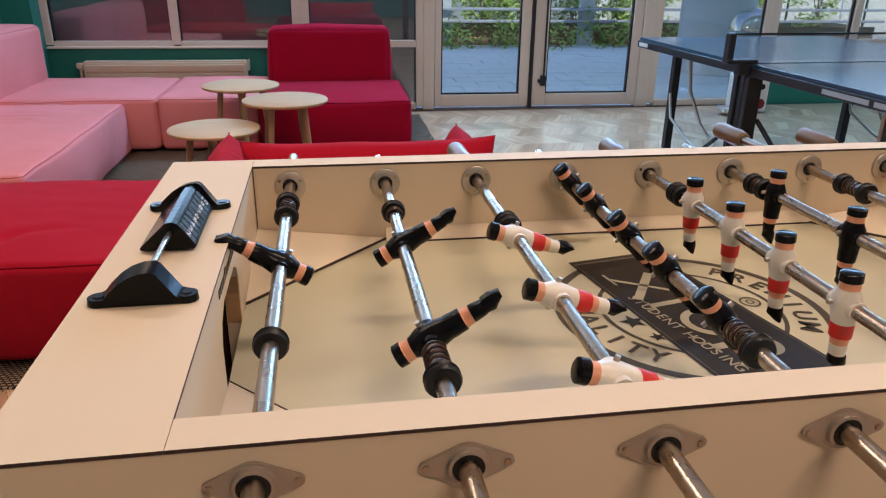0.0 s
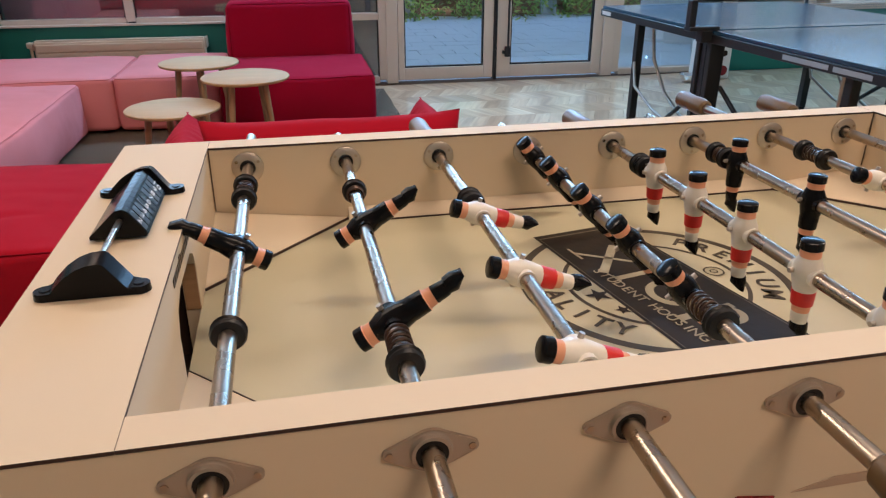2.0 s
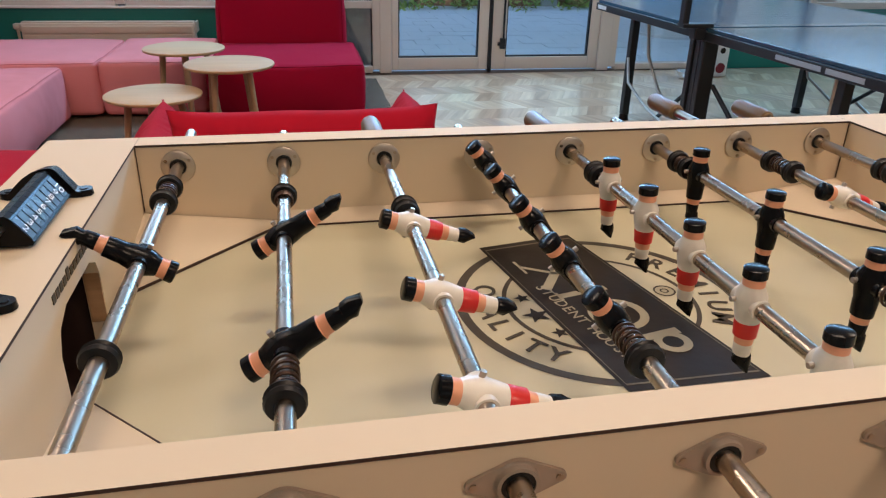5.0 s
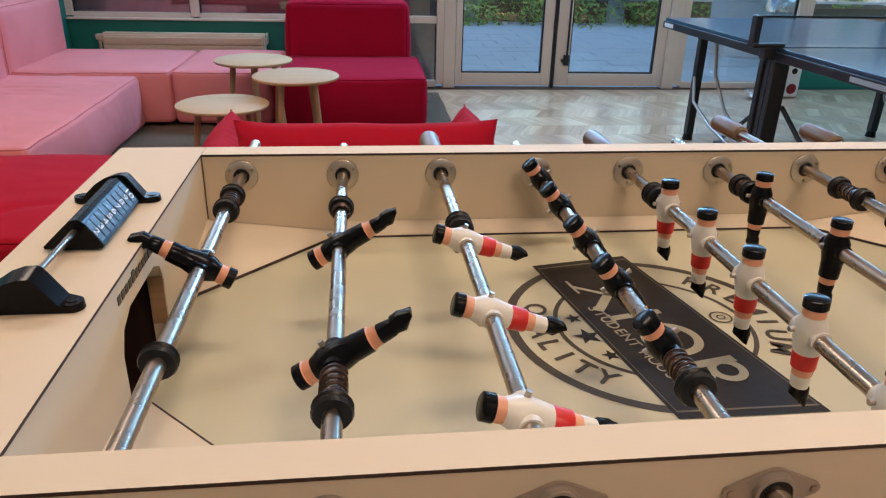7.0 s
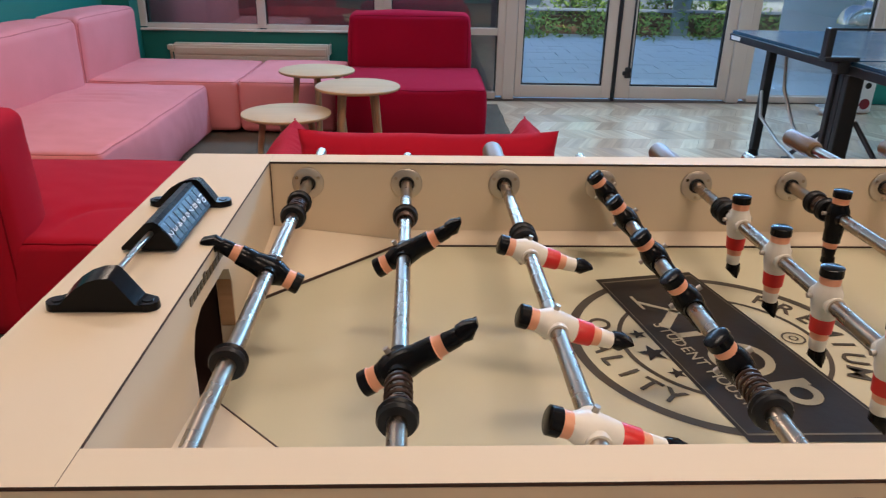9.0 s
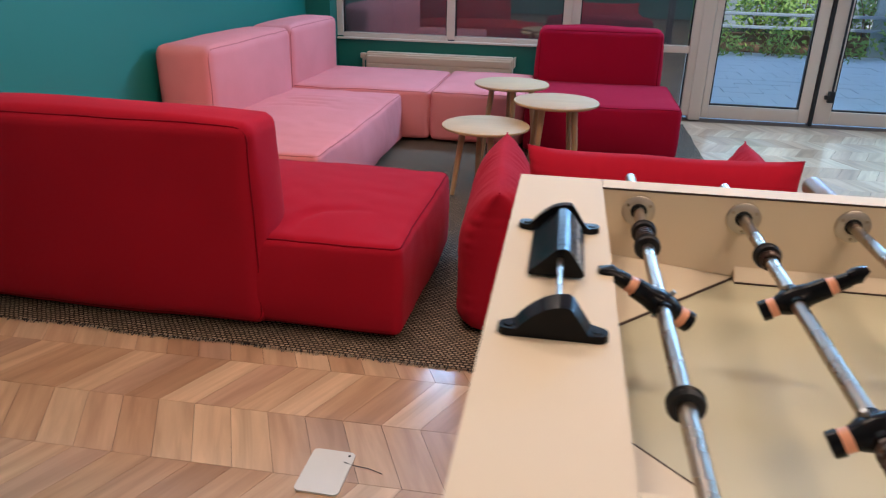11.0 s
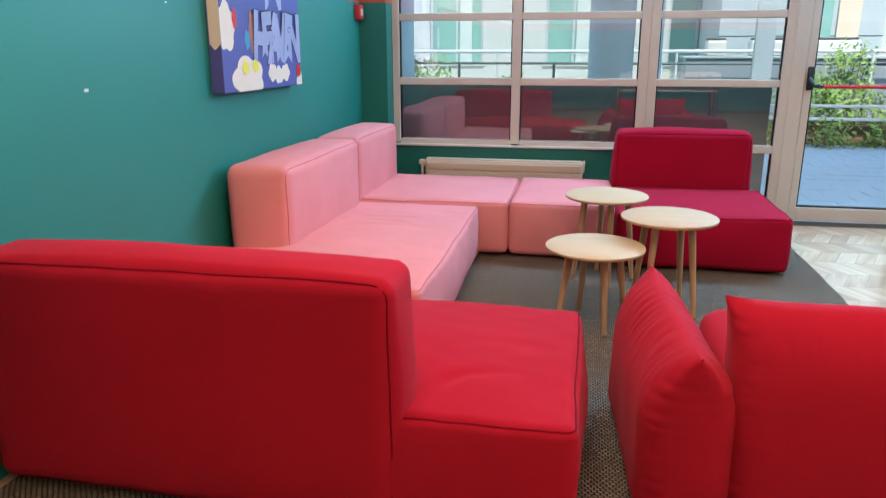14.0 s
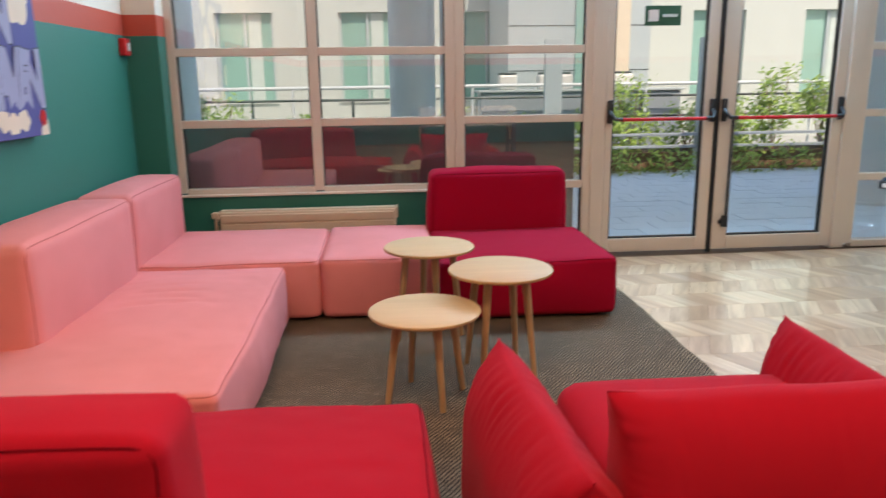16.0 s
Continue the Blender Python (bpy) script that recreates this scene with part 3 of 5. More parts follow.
# rug
bm = bmesh.new()
nx, ny = 64, 84
RX0, RX1, RY0, RY1 = -2.38, 0.772, 0.950, 5.0
gv = []
for j in range(ny + 1):
    row = []
    for i in range(nx + 1):
        x, y = RX0 + (RX1 - RX0) * i / nx, RY0 + (RY1 - RY0) * j / ny
        e = 0.014 * noise.noise(Vector((x * 3.5, y * 3.5, 3))) * (1 if i in (0, nx) or j in (0, ny) else 0)
        ripple = 0.004 * max(0, noise.noise(Vector((x * 4, y * 4, 1)))) + (0.007 * max(0, noise.noise(Vector((x * 9, 0, 7)))) if j < 3 else 0)
        row.append(bm.verts.new((x + e, y + e, (0.006 if i in (0, nx) or j in (0, ny) else 0.011) + ripple)))
    gv.append(row)
for j in range(ny):
    for i in range(nx):
        bm.faces.new((gv[j][i], gv[j][i + 1], gv[j + 1][i + 1], gv[j + 1][i]))
edge = bmesh.ops.extrude_edge_only(bm, edges=[e for e in bm.edges if e.is_boundary])
for v in edge["geom"]:
    if isinstance(v, bmesh.types.BMVert):
        v.co.z = 0.0008
rug = single("rug", bm, M_RUG, (-0.8, 3, 0), "flat-woven black and beige rug with a worn edge", "rug", smooth=50)

# short uneven fringe along the rug's near edge
rng = random.Random(31)
for dark in (True, False):
    fb = bmesh.new()
    for k in range(330):
        x = RX0 + 0.01 + (RX1 - RX0 - 0.02) * rng.random()
        e = 0.014 * noise.noise(Vector((x * 3.5, RY0 * 3.5, 3)))
        L, a = rng.uniform(0.006, 0.020), rng.uniform(-0.5, 0.5)
        y0 = RY0 + e + 0.004
        tube(fb, [(x, y0, 0.007), (x + L * 0.4 * math.sin(a), y0 - L * 0.5, 0.006), (x + L * math.sin(a), y0 - L, 0.002)], 0.0014, 4)
    fr = part("fringe", fb, M_BLACK if dark else M_THREAD, rug, "frayed dark threads" if dark else "frayed beige threads")
    fr["kind"] = "stuff"

# ---- sofas ----
def on_cloth(pts, rough, seed):
    """A closed seam line made dense and uneven with the cloth that it is sewn into."""
    out = []
    for k, p in enumerate(pts):
        p, q = Vector(p), Vector(pts[(k + 1) % len(pts)])
        m = max(1, int((q - p).length / 0.06))
        for i in range(m):
            c = p.lerp(q, i / m)
            k3 = Vector((c.x * 3 + seed, c.y * 3, c.z * 3))
            out.append(c + Vector(noise.noise_vector(k3)) * rough + Vector(noise.noise_vector(k3 * 4)) * rough * 0.35)
    return out


def seat_block(th, fabric, seam_shade, x0, x1, y0, y1, z1=0.365, puff=0.036, seed=0.0, name="seat", fine=26, creases=()):
    b = bmesh.new()
    cushion(b, x0, x1, y0, y1, 0.030, z1, 0.031, (0.03, 0.03, puff), fine, 0.008, seed, creases)
    s = part(name, b, fabric, th, smooth=60)
    # thin darker tubes draw the shadow lines of the seams
    for zz in (z1 - 0.009, 0.040):
        t = bmesh.new()
        tube(t, on_cloth(loop_rect("z", (x0 + 0.008, y0 + 0.008), (x1 - 0.008, y1 - 0.008), zz, 0.03), 0.008, seed), 0.0029, 6, True)
        part("seam_shade", t, seam_shade, s, "thin seam line, its shadow put in as a darker colour", 60)
    for fx in (x0 + 0.09, x1 - 0.09):
        for fy in (y0 + 0.09, y1 - 0.09):
            f = bmesh.new()
            cyl(f, (fx, fy, 0.012), (fx, fy, 0.04), 0.03)
            part("foot", f, M_BLACK, th, "black plastic glide")
    return s


def back_block(th, fabric, seam_shade, x0, x1, y0, y1, z0, z1, seed=0.0, face="y"):
    b = bmesh.new()
    cushion(b, x0, x1, y0, y1, z0, z1, 0.044, (0.028, 0.028, 0.024), 30, 0.006, seed)
    s = part("backrest", b, fabric, th, smooth=60)
    for k in (0, 1):
        t = bmesh.new()
        if face == "y":
            pts = loop_rect("y", (x0 + 0.0126, z0 + 0.0126), (x1 - 0.0126, z1 - 0.0126), (y0 + 0.0126) if k == 0 else (y1 - 0.0126), 0.045)
        else:
            pts = loop_rect("x", (y0 + 0.0126, z0 + 0.0126), (y1 - 0.0126, z1 - 0.0126), (x0 + 0.0126) if k == 0 else (x1 - 0.0126), 0.045)
        tube(t, on_cloth(pts, 0.006, seed), 0.0029, 6, True)
        part("seam_shade", t, seam_shade, s, "thin seam line, its shadow put in as a darker colour", 60)
    return s


s1 = thing("sofa_module", (-1.5, 1.5, 0.012), "bright red fabric sofa module with a low backrest, on the rug", "sofa", "sofa modules")
seat_block(s1, M_RED, M_REDSEAMSHADE, -2.38, -0.628, 1.058, 1.99, 0.366, 0.062, seed=1, fine=84,
           creases=[(-1.02, 1.22, 1.2, 0.12, 0.012), (-0.93, 1.30, 0.5, 0.16, 0.006), (-0.85, 1.55, 0.2, 0.18, 0.004), (-1.3, 1.42, 0.0, 0.2, 0.004)])
back_block(s1, M_RED, M_REDSEAMSHADE, -2.395, -1.113, 1.032, 1.275, 0.03, 0.752, seed=2)
s2 = thing("sofa_module", (-1.85, 3.1, 0.012), "pale pink fabric chaise sofa module with a soft backrest", "sofa", "sofa modules")
seat_block(s2, M_PINK, M_PINKSEAMSHADE, -2.375, -1.283, 2.12, 3.81, 0.352, 0.035, seed=3, fine=110,
           creases=[(-1.75, 3.30, 0.1, 0.2, 0.013), (-1.70, 3.20, -0.15, 0.16, 0.012), (-1.80, 3.10, 0.25, 0.18, 0.011), (-1.62, 3.12, 0.0, 0.14, 0.010), (-1.78, 3.42, 0.3, 0.15, 0.010)])
back_block(s2, M_PINK, M_PINKSEAMSHADE, -2.375, -2.05, 2.60, 3.758, 0.03, 0.762, seed=4, face="x")
s3 = thing("sofa_module", (-1.75, 4.4, 0.012), "pale pink fabric corner sofa module with a backrest", "sofa", "sofa modules")
seat_block(s3, M_PINK, M_PINKSEAMSHADE, -2.16, -1.107, 3.84, 4.80, 0.368, 0.03, seed=5)
back_block(s3, M_PINK, M_PINKSEAMSHADE, -2.375, -2.07, 3.822, 4.80, 0.03, 0.760, seed=6, face="x")
s4 = thing("sofa_module", (-0.8, 4.4, 0.012), "pale pink fabric sofa seat module without a back", "sofa", "sofa modules")
seat_block(s4, M_PINK, M_PINKSEAMSHADE, -1.096, -0.443, 3.845, 4.80, 0.372, 0.035, seed=7)
s5 = thing("sofa_module", (0.05, 4.3, 0.012), "crimson fabric sofa module with its back to the window", "sofa", "sofa modules")
seat_block(s5, M_CRIMSON, M_REDSEAMSHADE, -0.432, 0.572, 3.735, 4.66, 0.355, 0.02, seed=8)
back_block(s5, M_CRIMSON, M_REDSEAMSHADE, -0.42, 0.497, 4.645, 4.91, 0.03, 0.744, seed=9)


# soft armchair of loose cushions
def pillow(bm, c, size, axis, n=18, seed=0.0, rough=0.006, pleat=0.006, blunt=(2.3, 0.7)):
    """A sewn upright cushion: a ridge with drawn-out corners on top, thick below. axis: its thin direction, x or y."""
    c, hs = Vector(c), [q / 2 for q in size]
    ai = "xy".index(axis)
    ui = 1 - ai
    grids = []
    for side in (1, -1):
        g = []
        for i in range(n + 1):
            row = []
            for j in range(n + 1):
                u, v = -1 + 2 * i / n, -1 + 2 * j / n
                up = (1 - v ** blunt[0]) ** blunt[1] if v > 0 else 0.66 + 0.34 * math.sqrt(1 - max(0.0, (-v - 0.78) / 0.22) ** 2)
                th = up * (0.42 + 0.58 * math.sqrt(1 - max(0.0, (abs(u) - 0.76) / 0.24) ** 2))
                corner = abs(u) ** 8 * max(0.0, v) ** 8
                p = Vector((0, 0, 0))
                p[ai] = side * hs[ai] * th
                p[ui] = hs[ui] * u * (1 - 0.03 * (1 - v * v) * abs(u) + 0.03 * corner - 0.05 * max(0.0, -v) ** 6)
                p.z = hs[2] * (v * (1 - 0.02 * (1 - u * u) * (v > 0)) + 0.028 * corner)
                p += c
                k3 = Vector((p.x * 5 + seed, p.y * 5, p.z * 5))
                p += Vector(noise.noise_vector(k3)) * rough
                # short gathers under the ridge, creases by the side seams
                top = max(0.0, v - 0.25) * (1 - max(0.0, v) ** 8) * 1.5
                p[ai] -= side * pleat * top * (1 - abs(noise.noise(Vector((p[ui] * 26, v * 1.6 + side, seed)))) * 2.6)
                p[ai] -= side * 0.007 * abs(u) ** 10 * (1 - abs(noise.noise(Vector((p.z * 24, u * 2, seed + 5)))) * 2.4) * (v > -0.7)
                row.append(bm.verts.new(p))
            g.append(row)
        grids.append(g)
        for i in range(n):
            for j in range(n):
                q = [g[i][j], g[i + 1][j], g[i + 1][j + 1], g[i][j + 1]]
                bm.faces.new(q if side > 0 else q[::-1])
    a, b2 = grids
    rim = [(i, 0) for i in range(n)] + [(n, j) for j in range(n)] + [(i, n) for i in range(n, 0, -1)] + [(0, j) for j in range(n, 0, -1)]
    for k, (i, j) in enumerate(rim):
        i2, j2 = rim[(k + 1) % len(rim)]
        bm.faces.new((a[i][j], b2[i][j], b2[i2][j2], a[i2][j2]))
    bmesh.ops.remove_doubles(bm, verts=bm.verts, dist=0.0012)
    bmesh.ops.recalc_face_normals(bm, faces=bm.faces)


ac = thing("armchair", (0.17, 1.6, 0.012), "soft red fabric armchair of pointed loose cushions", "armchair")
b = bmesh.new()
pillow(b, (0.168, 1.315, 0.350), (0.845, 0.27, 0.64), "y", n=96, seed=1, pleat=0.003, blunt=(2.8, 0.55))
part("back_cushion", b, M_RED, ac, smooth=70)
b = bmesh.new()
pillow(b, (-0.34, 1.575, 0.287), (0.275, 0.82, 0.515), "x", n=96, seed=2)
bmesh.ops.rotate(b, verts=b.verts, cent=(-0.33, 1.18, 0), matrix=Matrix.Rotation(radians(4.3), 3, "Z"))
part("arm_cushion", b, M_RED, ac, "creased arm cushion", 70)
b = bmesh.new()
pillow(b, (0.595, 1.665, 0.287), (0.25, 0.86, 0.515), "x", n=96, seed=3)
part("arm_cushion", b, M_RED, ac, "creased arm cushion", 70)
b = bmesh.new()
cushion(b, -0.215, 0.55, 1.42, 2.02, 0.03, 0.40, 0.07, (0.01, 0.015, 0.025), 10, 0.005, 4)
part("seat_cushion", b, M_RED, ac, smooth=60)

ac.location += Vector((0.016, 0.004, 0))


# round tables
def round_table(x, y, z, d, turn, label):
    t = thing("coffee_table", (x, y, 0.011), label, "table", "coffee tables")
    b = bmesh.new()
    r = d / 2
    lathe(b, (x, y, z - 0.019), (0, 0, 1), [(0, r - 0.012), (0.004, r - 0.003), (0.010, r), (0.016, r - 0.001), (0.019, r - 0.005)], 56)
    part("tabletop", b, M_TOP, t, "pale oak round top", 40)
    for k in range(4):
        a = radians(turn + 90 * k)
        c, s = math.cos(a), math.sin(a)
        b = bmesh.new()
        cyl(b, (x + c * r * 0.74, y + s * r * 0.74, 0.0125), (x + c * r * 0.52, y + s * r * 0.52, z - 0.02), 0.0125, 0.019, 14)
        part("leg", b, M_OAK, t, smooth=40)
    for k in (0, 1):
        a = radians(turn + 90 * k)
        c, s = math.cos(a) * r * 0.5, math.sin(a) * r * 0.5
        b = bmesh.new()
        cyl(b, (x - c, y - s, z - 0.035 - 0.001 * k), (x + c, y + s, z - 0.035 - 0.001 * k), 0.014, seg=8)
        part("crossbar", b, M_OAK, t, smooth=40)
    return t


round_table(-0.572, 2.78, 0.405, 0.475, 20, "low round pale oak coffee table on four splayed legs")
round_table(-0.211, 3.03, 0.507, 0.475, 55, "taller round pale oak coffee table on four splayed legs")
round_table(-0.506, 3.50, 0.514, 0.465, 10, "round pale oak coffee table beside the pink sofa")

# ---- football table ----
TB = thing("foosball_table", (0.525, -0.33, 0), "cream laminate table football game with steel rods and small figures", "game table")
RIM, TX0, TX1, IX0, IX1, IY0, IY1, OY0, OY1 = 0.922, -0.180, 1.230, -0.057, 1.107, -0.664, 0.004, -0.70, 0.045
FZ, RODZ = 0.791, 0.889


def topplate(x0, x1, y0, y1, name):
    b = bmesh.new()
    box(b, x0, x1, y0, y1, RIM - 0.0032, RIM, mi=1)
    for f in b.faces:
        if f.calc_center_median().z > RIM - 0.0005:
            f.material_index = 0
    part(name, b, [M_LAM, M_EDGE], TB, "cream laminate top with a dark edge")


topplate(TX0, -0.0560, OY0, OY1, "end_rail_top")
topplate(1.1065, TX1, OY0, OY1, "end_rail_top")
topplate(-0.0555, 1.106, OY0, IY0, "side_rail_top")
topplate(-0.0555, 1.106, IY1, OY1, "side_rail_top")
t0 = RIM - 0.0034
part("front_panel", bx(TX0 + 0.001, TX1 - 0.001, OY0 + 0.001, IY0 - 0.001, 0.70, t0), M_LAM, TB)
part("back_panel", bx(TX0 + 0.001, TX1 - 0.001, IY1 + 0.001, OY1 - 0.001, 0.77, t0), M_LAM, TB)
# end walls with the goal openings
G0, G1, GZ = -0.425, -0.262, 0.880
for x0, x1 in ((TX0 + 0.001, TX0 + 0.02), (TX1 - 0.02, TX1 - 0.001)):
    b = bmesh.new()
    prism(b, [(IY0, t0), (IY1, t0), (IY1, 0.772), (-0.057, 0.772), (-0.066, 0.60), (-0.12, 0.52), (-0.12, 0.42), (-0.55, 0.42), (-0.55, 0.52), (-0.604, 0.60), (-0.613, 0.772), (IY0, 0.772)], "x", x0, x1)
    part("end_panel", b, M_LAM, TB)
for x0, x1 in ((-0.076, IX0), (IX1, IX1 + 0.018)):
    b = bmesh.new()
    box(b, x0, x1, IY0, G0, 0.70, t0)
    box(b, x0, x1, G1, IY1, 0.70, t0)
    prism(b, [(G0, t0), (G0, GZ - 0.035), (G0 + 0.012, GZ - 0.012), (G0 + 0.04, GZ), (G1 - 0.03, GZ), (G1 - 0.008, GZ - 0.01), (G1, GZ - 0.03), (G1, t0)], "x", x0, x1)
    part("goal_wall", b, M_LAM, TB, "cream inner end wall with a goal opening")
    b = bmesh.new()
    prism(b, [(G1 + 0.0005, FZ), (G1 + 0.0005, GZ - 0.03), (G1 - 0.002, GZ - 0.026), (G1 - 0.002, FZ)], "x", x0 + 0.001, x1 - 0.001)
    part("goal_edge", b, M_PLYEDGE, TB, "bare plywood edge of the goal")
for x0, x1 in ((TX0 + 0.021, -0.077), (IX1 + 0.019, TX1 - 0.021)):
    b = bmesh.new()
    box(b, x0, x1, G0 - 0.02, G1 + 0.02, 0.70, 0.715)
    box(b, x0, x1, G0 - 0.03, G0 - 0.021, 0.70, 0.9)
    box(b, x0, x1, G1 + 0.021, G1 + 0.03, 0.70, 0.9)
    part("goal_box", b, M_EDGE, TB, "dark inside of the goal")
part("underside", bx(TX0 + 0.021, TX1 - 0.021, IY0, IY1, 0.66, 0.685), M_LAM, TB)
part("playfield", bx(IX0 - 0.001, IX1, IY0, IY1, FZ - 0.012, FZ), M_FIELD, TB, "pale green playing surface")
for sx in (0, 1):
    def fx(x):
        return x if sx == 0 else (IX0 + IX1) - x
    for tri in (((IX0, -0.215), (0.15, IY1), (IX0, IY1)), ((IX0, -0.412), (0.195, IY0), (IX0, IY0))):
        b = bmesh.new()
        p, q = Vector((fx(tri[0][0]), tri[0][1])), Vector((fx(tri[1][0]), tri[1][1]))
        n = Vector(((q - p).y, -(q - p).x)).normalized() * 0.0016
        if n.dot(Vector((fx(tri[2][0]), tri[2][1])) - p) > 0:
            n = -n
        prism(b, [tuple(p + n * 0.1), tuple(q + n * 0.1), tuple(q + n), tuple(p + n)], "z", FZ + 0.0003, FZ + 0.0042)
        part("ramp_joint", b, M_EDGE, TB, "dark joint beside the ramp")
        b = bmesh.new()
        lo = [b.verts.new((fx(p[0]), p[1], FZ + 0.0002)) for p in tri]
        hi = [b.verts.new((fx(p[0]), p[1], FZ + (0.0035 if i < 2 else 0.028))) for i, p in enumerate(tri)]
        skin(b, [lo, hi], [1])
        for f in b.faces:
            if all(v in hi for v in f.verts):
                f.material_index = 0
        bmesh.ops.recalc_face_normals(b, faces=b.faces)
        part("corner_ramp", b, [M_LAM, M_EDGE], TB, "sloping cream corner ramp")
for y, s in ((IY1, -1), (IY0, 1)):
    b = bmesh.new()
    prism(b, [(y, FZ + 0.001), (y + s * 0.016, FZ + 0.001), (y + s * 0.016, FZ + 0.003), (y, FZ + 0.021)], "x", 0.15 if s < 0 else 0.205, 0.913 if s < 0 else 0.858)
    part("side_ramp", b, M_LAM, TB)
b = bmesh.new()
box(b, 0.15, 0.913, IY1 - 0.018, IY1 - 0.0165, FZ + 0.0005, FZ + 0.003)
part("ramp_line", b, M_EDGE, TB)
# corner joint lines inside
for x in (IX0 + 0.001, IX1 - 0.002):
    part("corner_joint", bx(x, x + 0.0012, IY1 - 0.0015, IY1 - 0.0003, FZ + 0.03, t0), M_EDGE, TB)

# printed emblem
LC = Vector((0.533, -0.310))


def flat_ring(b, c, r0, r1, z, seg=72, mi=0):
    for i in range(seg):
        a0, a1 = 2 * math.pi * i / seg, 2 * math.pi * (i + 1) / seg
        f = b.faces.new([b.verts.new((c[0] + r * math.cos(a), c[1] + r * math.sin(a), z)) for r, a in ((r0, a0), (r1, a0), (r1, a1), (r0, a1))])
        f.material_index = mi


b = bmesh.new()
flat_ring(b, LC, 0.1715, 0.1835, FZ + 0.0004)
part("printed_ring", b, M_PRINTGREY, TB, "printed ring emblem")
b = bmesh.new()
flat_ring(b, LC, 0.1175, 0.1235, FZ + 0.0004)
part("printed_ring", b, M_PRINTGREY, TB, "printed ring emblem")
b = bmesh.new()
band = [(0.420, -0.1335), (0.565, -0.107), (0.650, -0.4975), (0.487, -0.4975)]
b.faces.new([b.verts.new((x, y, FZ + 0.0008)) for x, y in reversed(band)])
part("printed_band", b, M_PRINT, TB, "printed dark diagonal band")
b = bmesh.new()
for (xa, ya), (xb, yb) in zip(band, band[1:] + band[:1]):
    cx_, cy_ = 0.5305, -0.309
    quad = [(cx_ + (px - cx_) * k, cy_ + (py - cy_) * k) for px, py, k in ((xa, ya, 0.945), (xb, yb, 0.945), (xb, yb, 0.93), (xa, ya, 0.93))]
    b.faces.new([b.verts.new((px, py, FZ + 0.0012)) for px, py in reversed(quad)])
part("printed_border", b, M_PRINTLINE, TB, "thin pale border of the band")


def arc_text(word, r, a0, a1, size, outward):
    for i, ch in enumerate(word):
        a = radians(a0 + (a1 - a0) * i / (len(word) - 1))
        m = Matrix.Translation((LC.x + r * math.cos(a), LC.y + r * math.sin(a), FZ + 0.0011)) @ Matrix.Rotation(a + (-math.pi / 2 if outward else math.pi / 2), 4, "Z")
        lettering(ch, size, m, M_PRINTGREY, TB, "printed_letter", 0.0002, "", 0.0006)


arc_text("QUALITY", 0.147, 161, 229, 0.038, False)
arc_text("PREMIUM", 0.147, 49, -27, 0.038, True)
bd = math.atan2(-0.365, 0.077)
run = 0.0
WORDS = "STUDENT HOUSING"
STEP = {"I": 0.0088, " ": 0.0085}
total = sum(STEP.get(ch, 0.0152) for ch in WORDS)
for ch in WORDS:
    w = STEP.get(ch, 0.0152)
    if ch != " ":
        m = Matrix.Translation((0.495, -0.363, FZ + 0.0013)) @ Matrix.Rotation(radians(-75.5), 4, "Z") @ Matrix.Translation((run + w / 2 - total / 2, 0, 0))
        lettering(ch, 0.0215, m, M_PRINTPALE, TB, "printed_letter", 0.0002, "pale letter on the dark band")
    run += w


def star(x, y, r):
    b = bmesh.new()
    pts = [(x + (r if k % 2 == 0 else r * 0.42) * math.cos(radians(100 + 36 * k)), y + (r if k % 2 == 0 else r * 0.42) * math.sin(radians(100 + 36 * k))) for k in range(10)]
    c = b.verts.new((x, y, FZ + 0.001))
    vs = [b.verts.new((p[0], p[1], FZ + 0.001)) for p in pts]
    for k in range(10):
        b.faces.new((c, vs[k], vs[(k + 1) % 10]))
    part("printed_star", b, M_PRINT, TB)


star(0.437, -0.289, 0.0115)
star(0.4425, -0.333, 0.0185)
star(0.457, -0.376, 0.0115)
# big mark on the band: plain strokes and rings
b = bmesh.new()
U = Vector((math.cos(bd), math.sin(bd)))
V = Vector((-U.y, U.x))


def stroke(p, q, w):
    p, q = Vector(p), Vector(q)
    d = (q - p).normalized()
    n = Vector((-d.y, d.x)) * w / 2
    b.faces.new([b.verts.new((c.x, c.y, FZ + 0.0013)) for c in (p - n, q - n, q + n, p + n)])


o = Vector((0.525, -0.16))
for du0, dv0, du1, dv1, w in ((0.028, -0.004, 0.100, -0.072, 0.013), (0.030, -0.072, 0.092, -0.006, 0.006), (0.012, -0.073, 0.050, -0.073, 0.004), (0.122, -0.066, 0.122, 0.004, 0.011),
                              (0.112, -0.066, 0.132, -0.066, 0.004), (0.243, -0.062, 0.243, 0.022, 0.013), (0.232, -0.062, 0.256, -0.062, 0.004), (0.262, -0.022, 0.292, -0.060, 0.011)):
    stroke(o + U * du0 + V * dv0, o + U * du1 + V * dv1, w)
flat_ring(b, o + U * 0.186 + V * -0.022, 0.026, 0.037, FZ + 0.0013, 36)
flat_ring(b, o + U * 0.262 + V * -0.001, 0.012, 0.022, FZ + 0.0015, 28)
bmesh.ops.recalc_face_normals(b, faces=b.faces)
for f in b.faces:
    if f.normal.z < 0:
        f.normal_flip()
part("printed_mark", b, M_PRINTPALE, TB, "pale strokes printed on the band")
b = bmesh.new()
flat_ring(b, (0.627, -0.299), 0.012, 0.0145, FZ + 0.001, 24)
flat_ring(b, (0.627, -0.299), 0.004, 0.006, FZ + 0.001, 16)
part("printed_crest", b, M_PRINTGREY, TB)

# rods

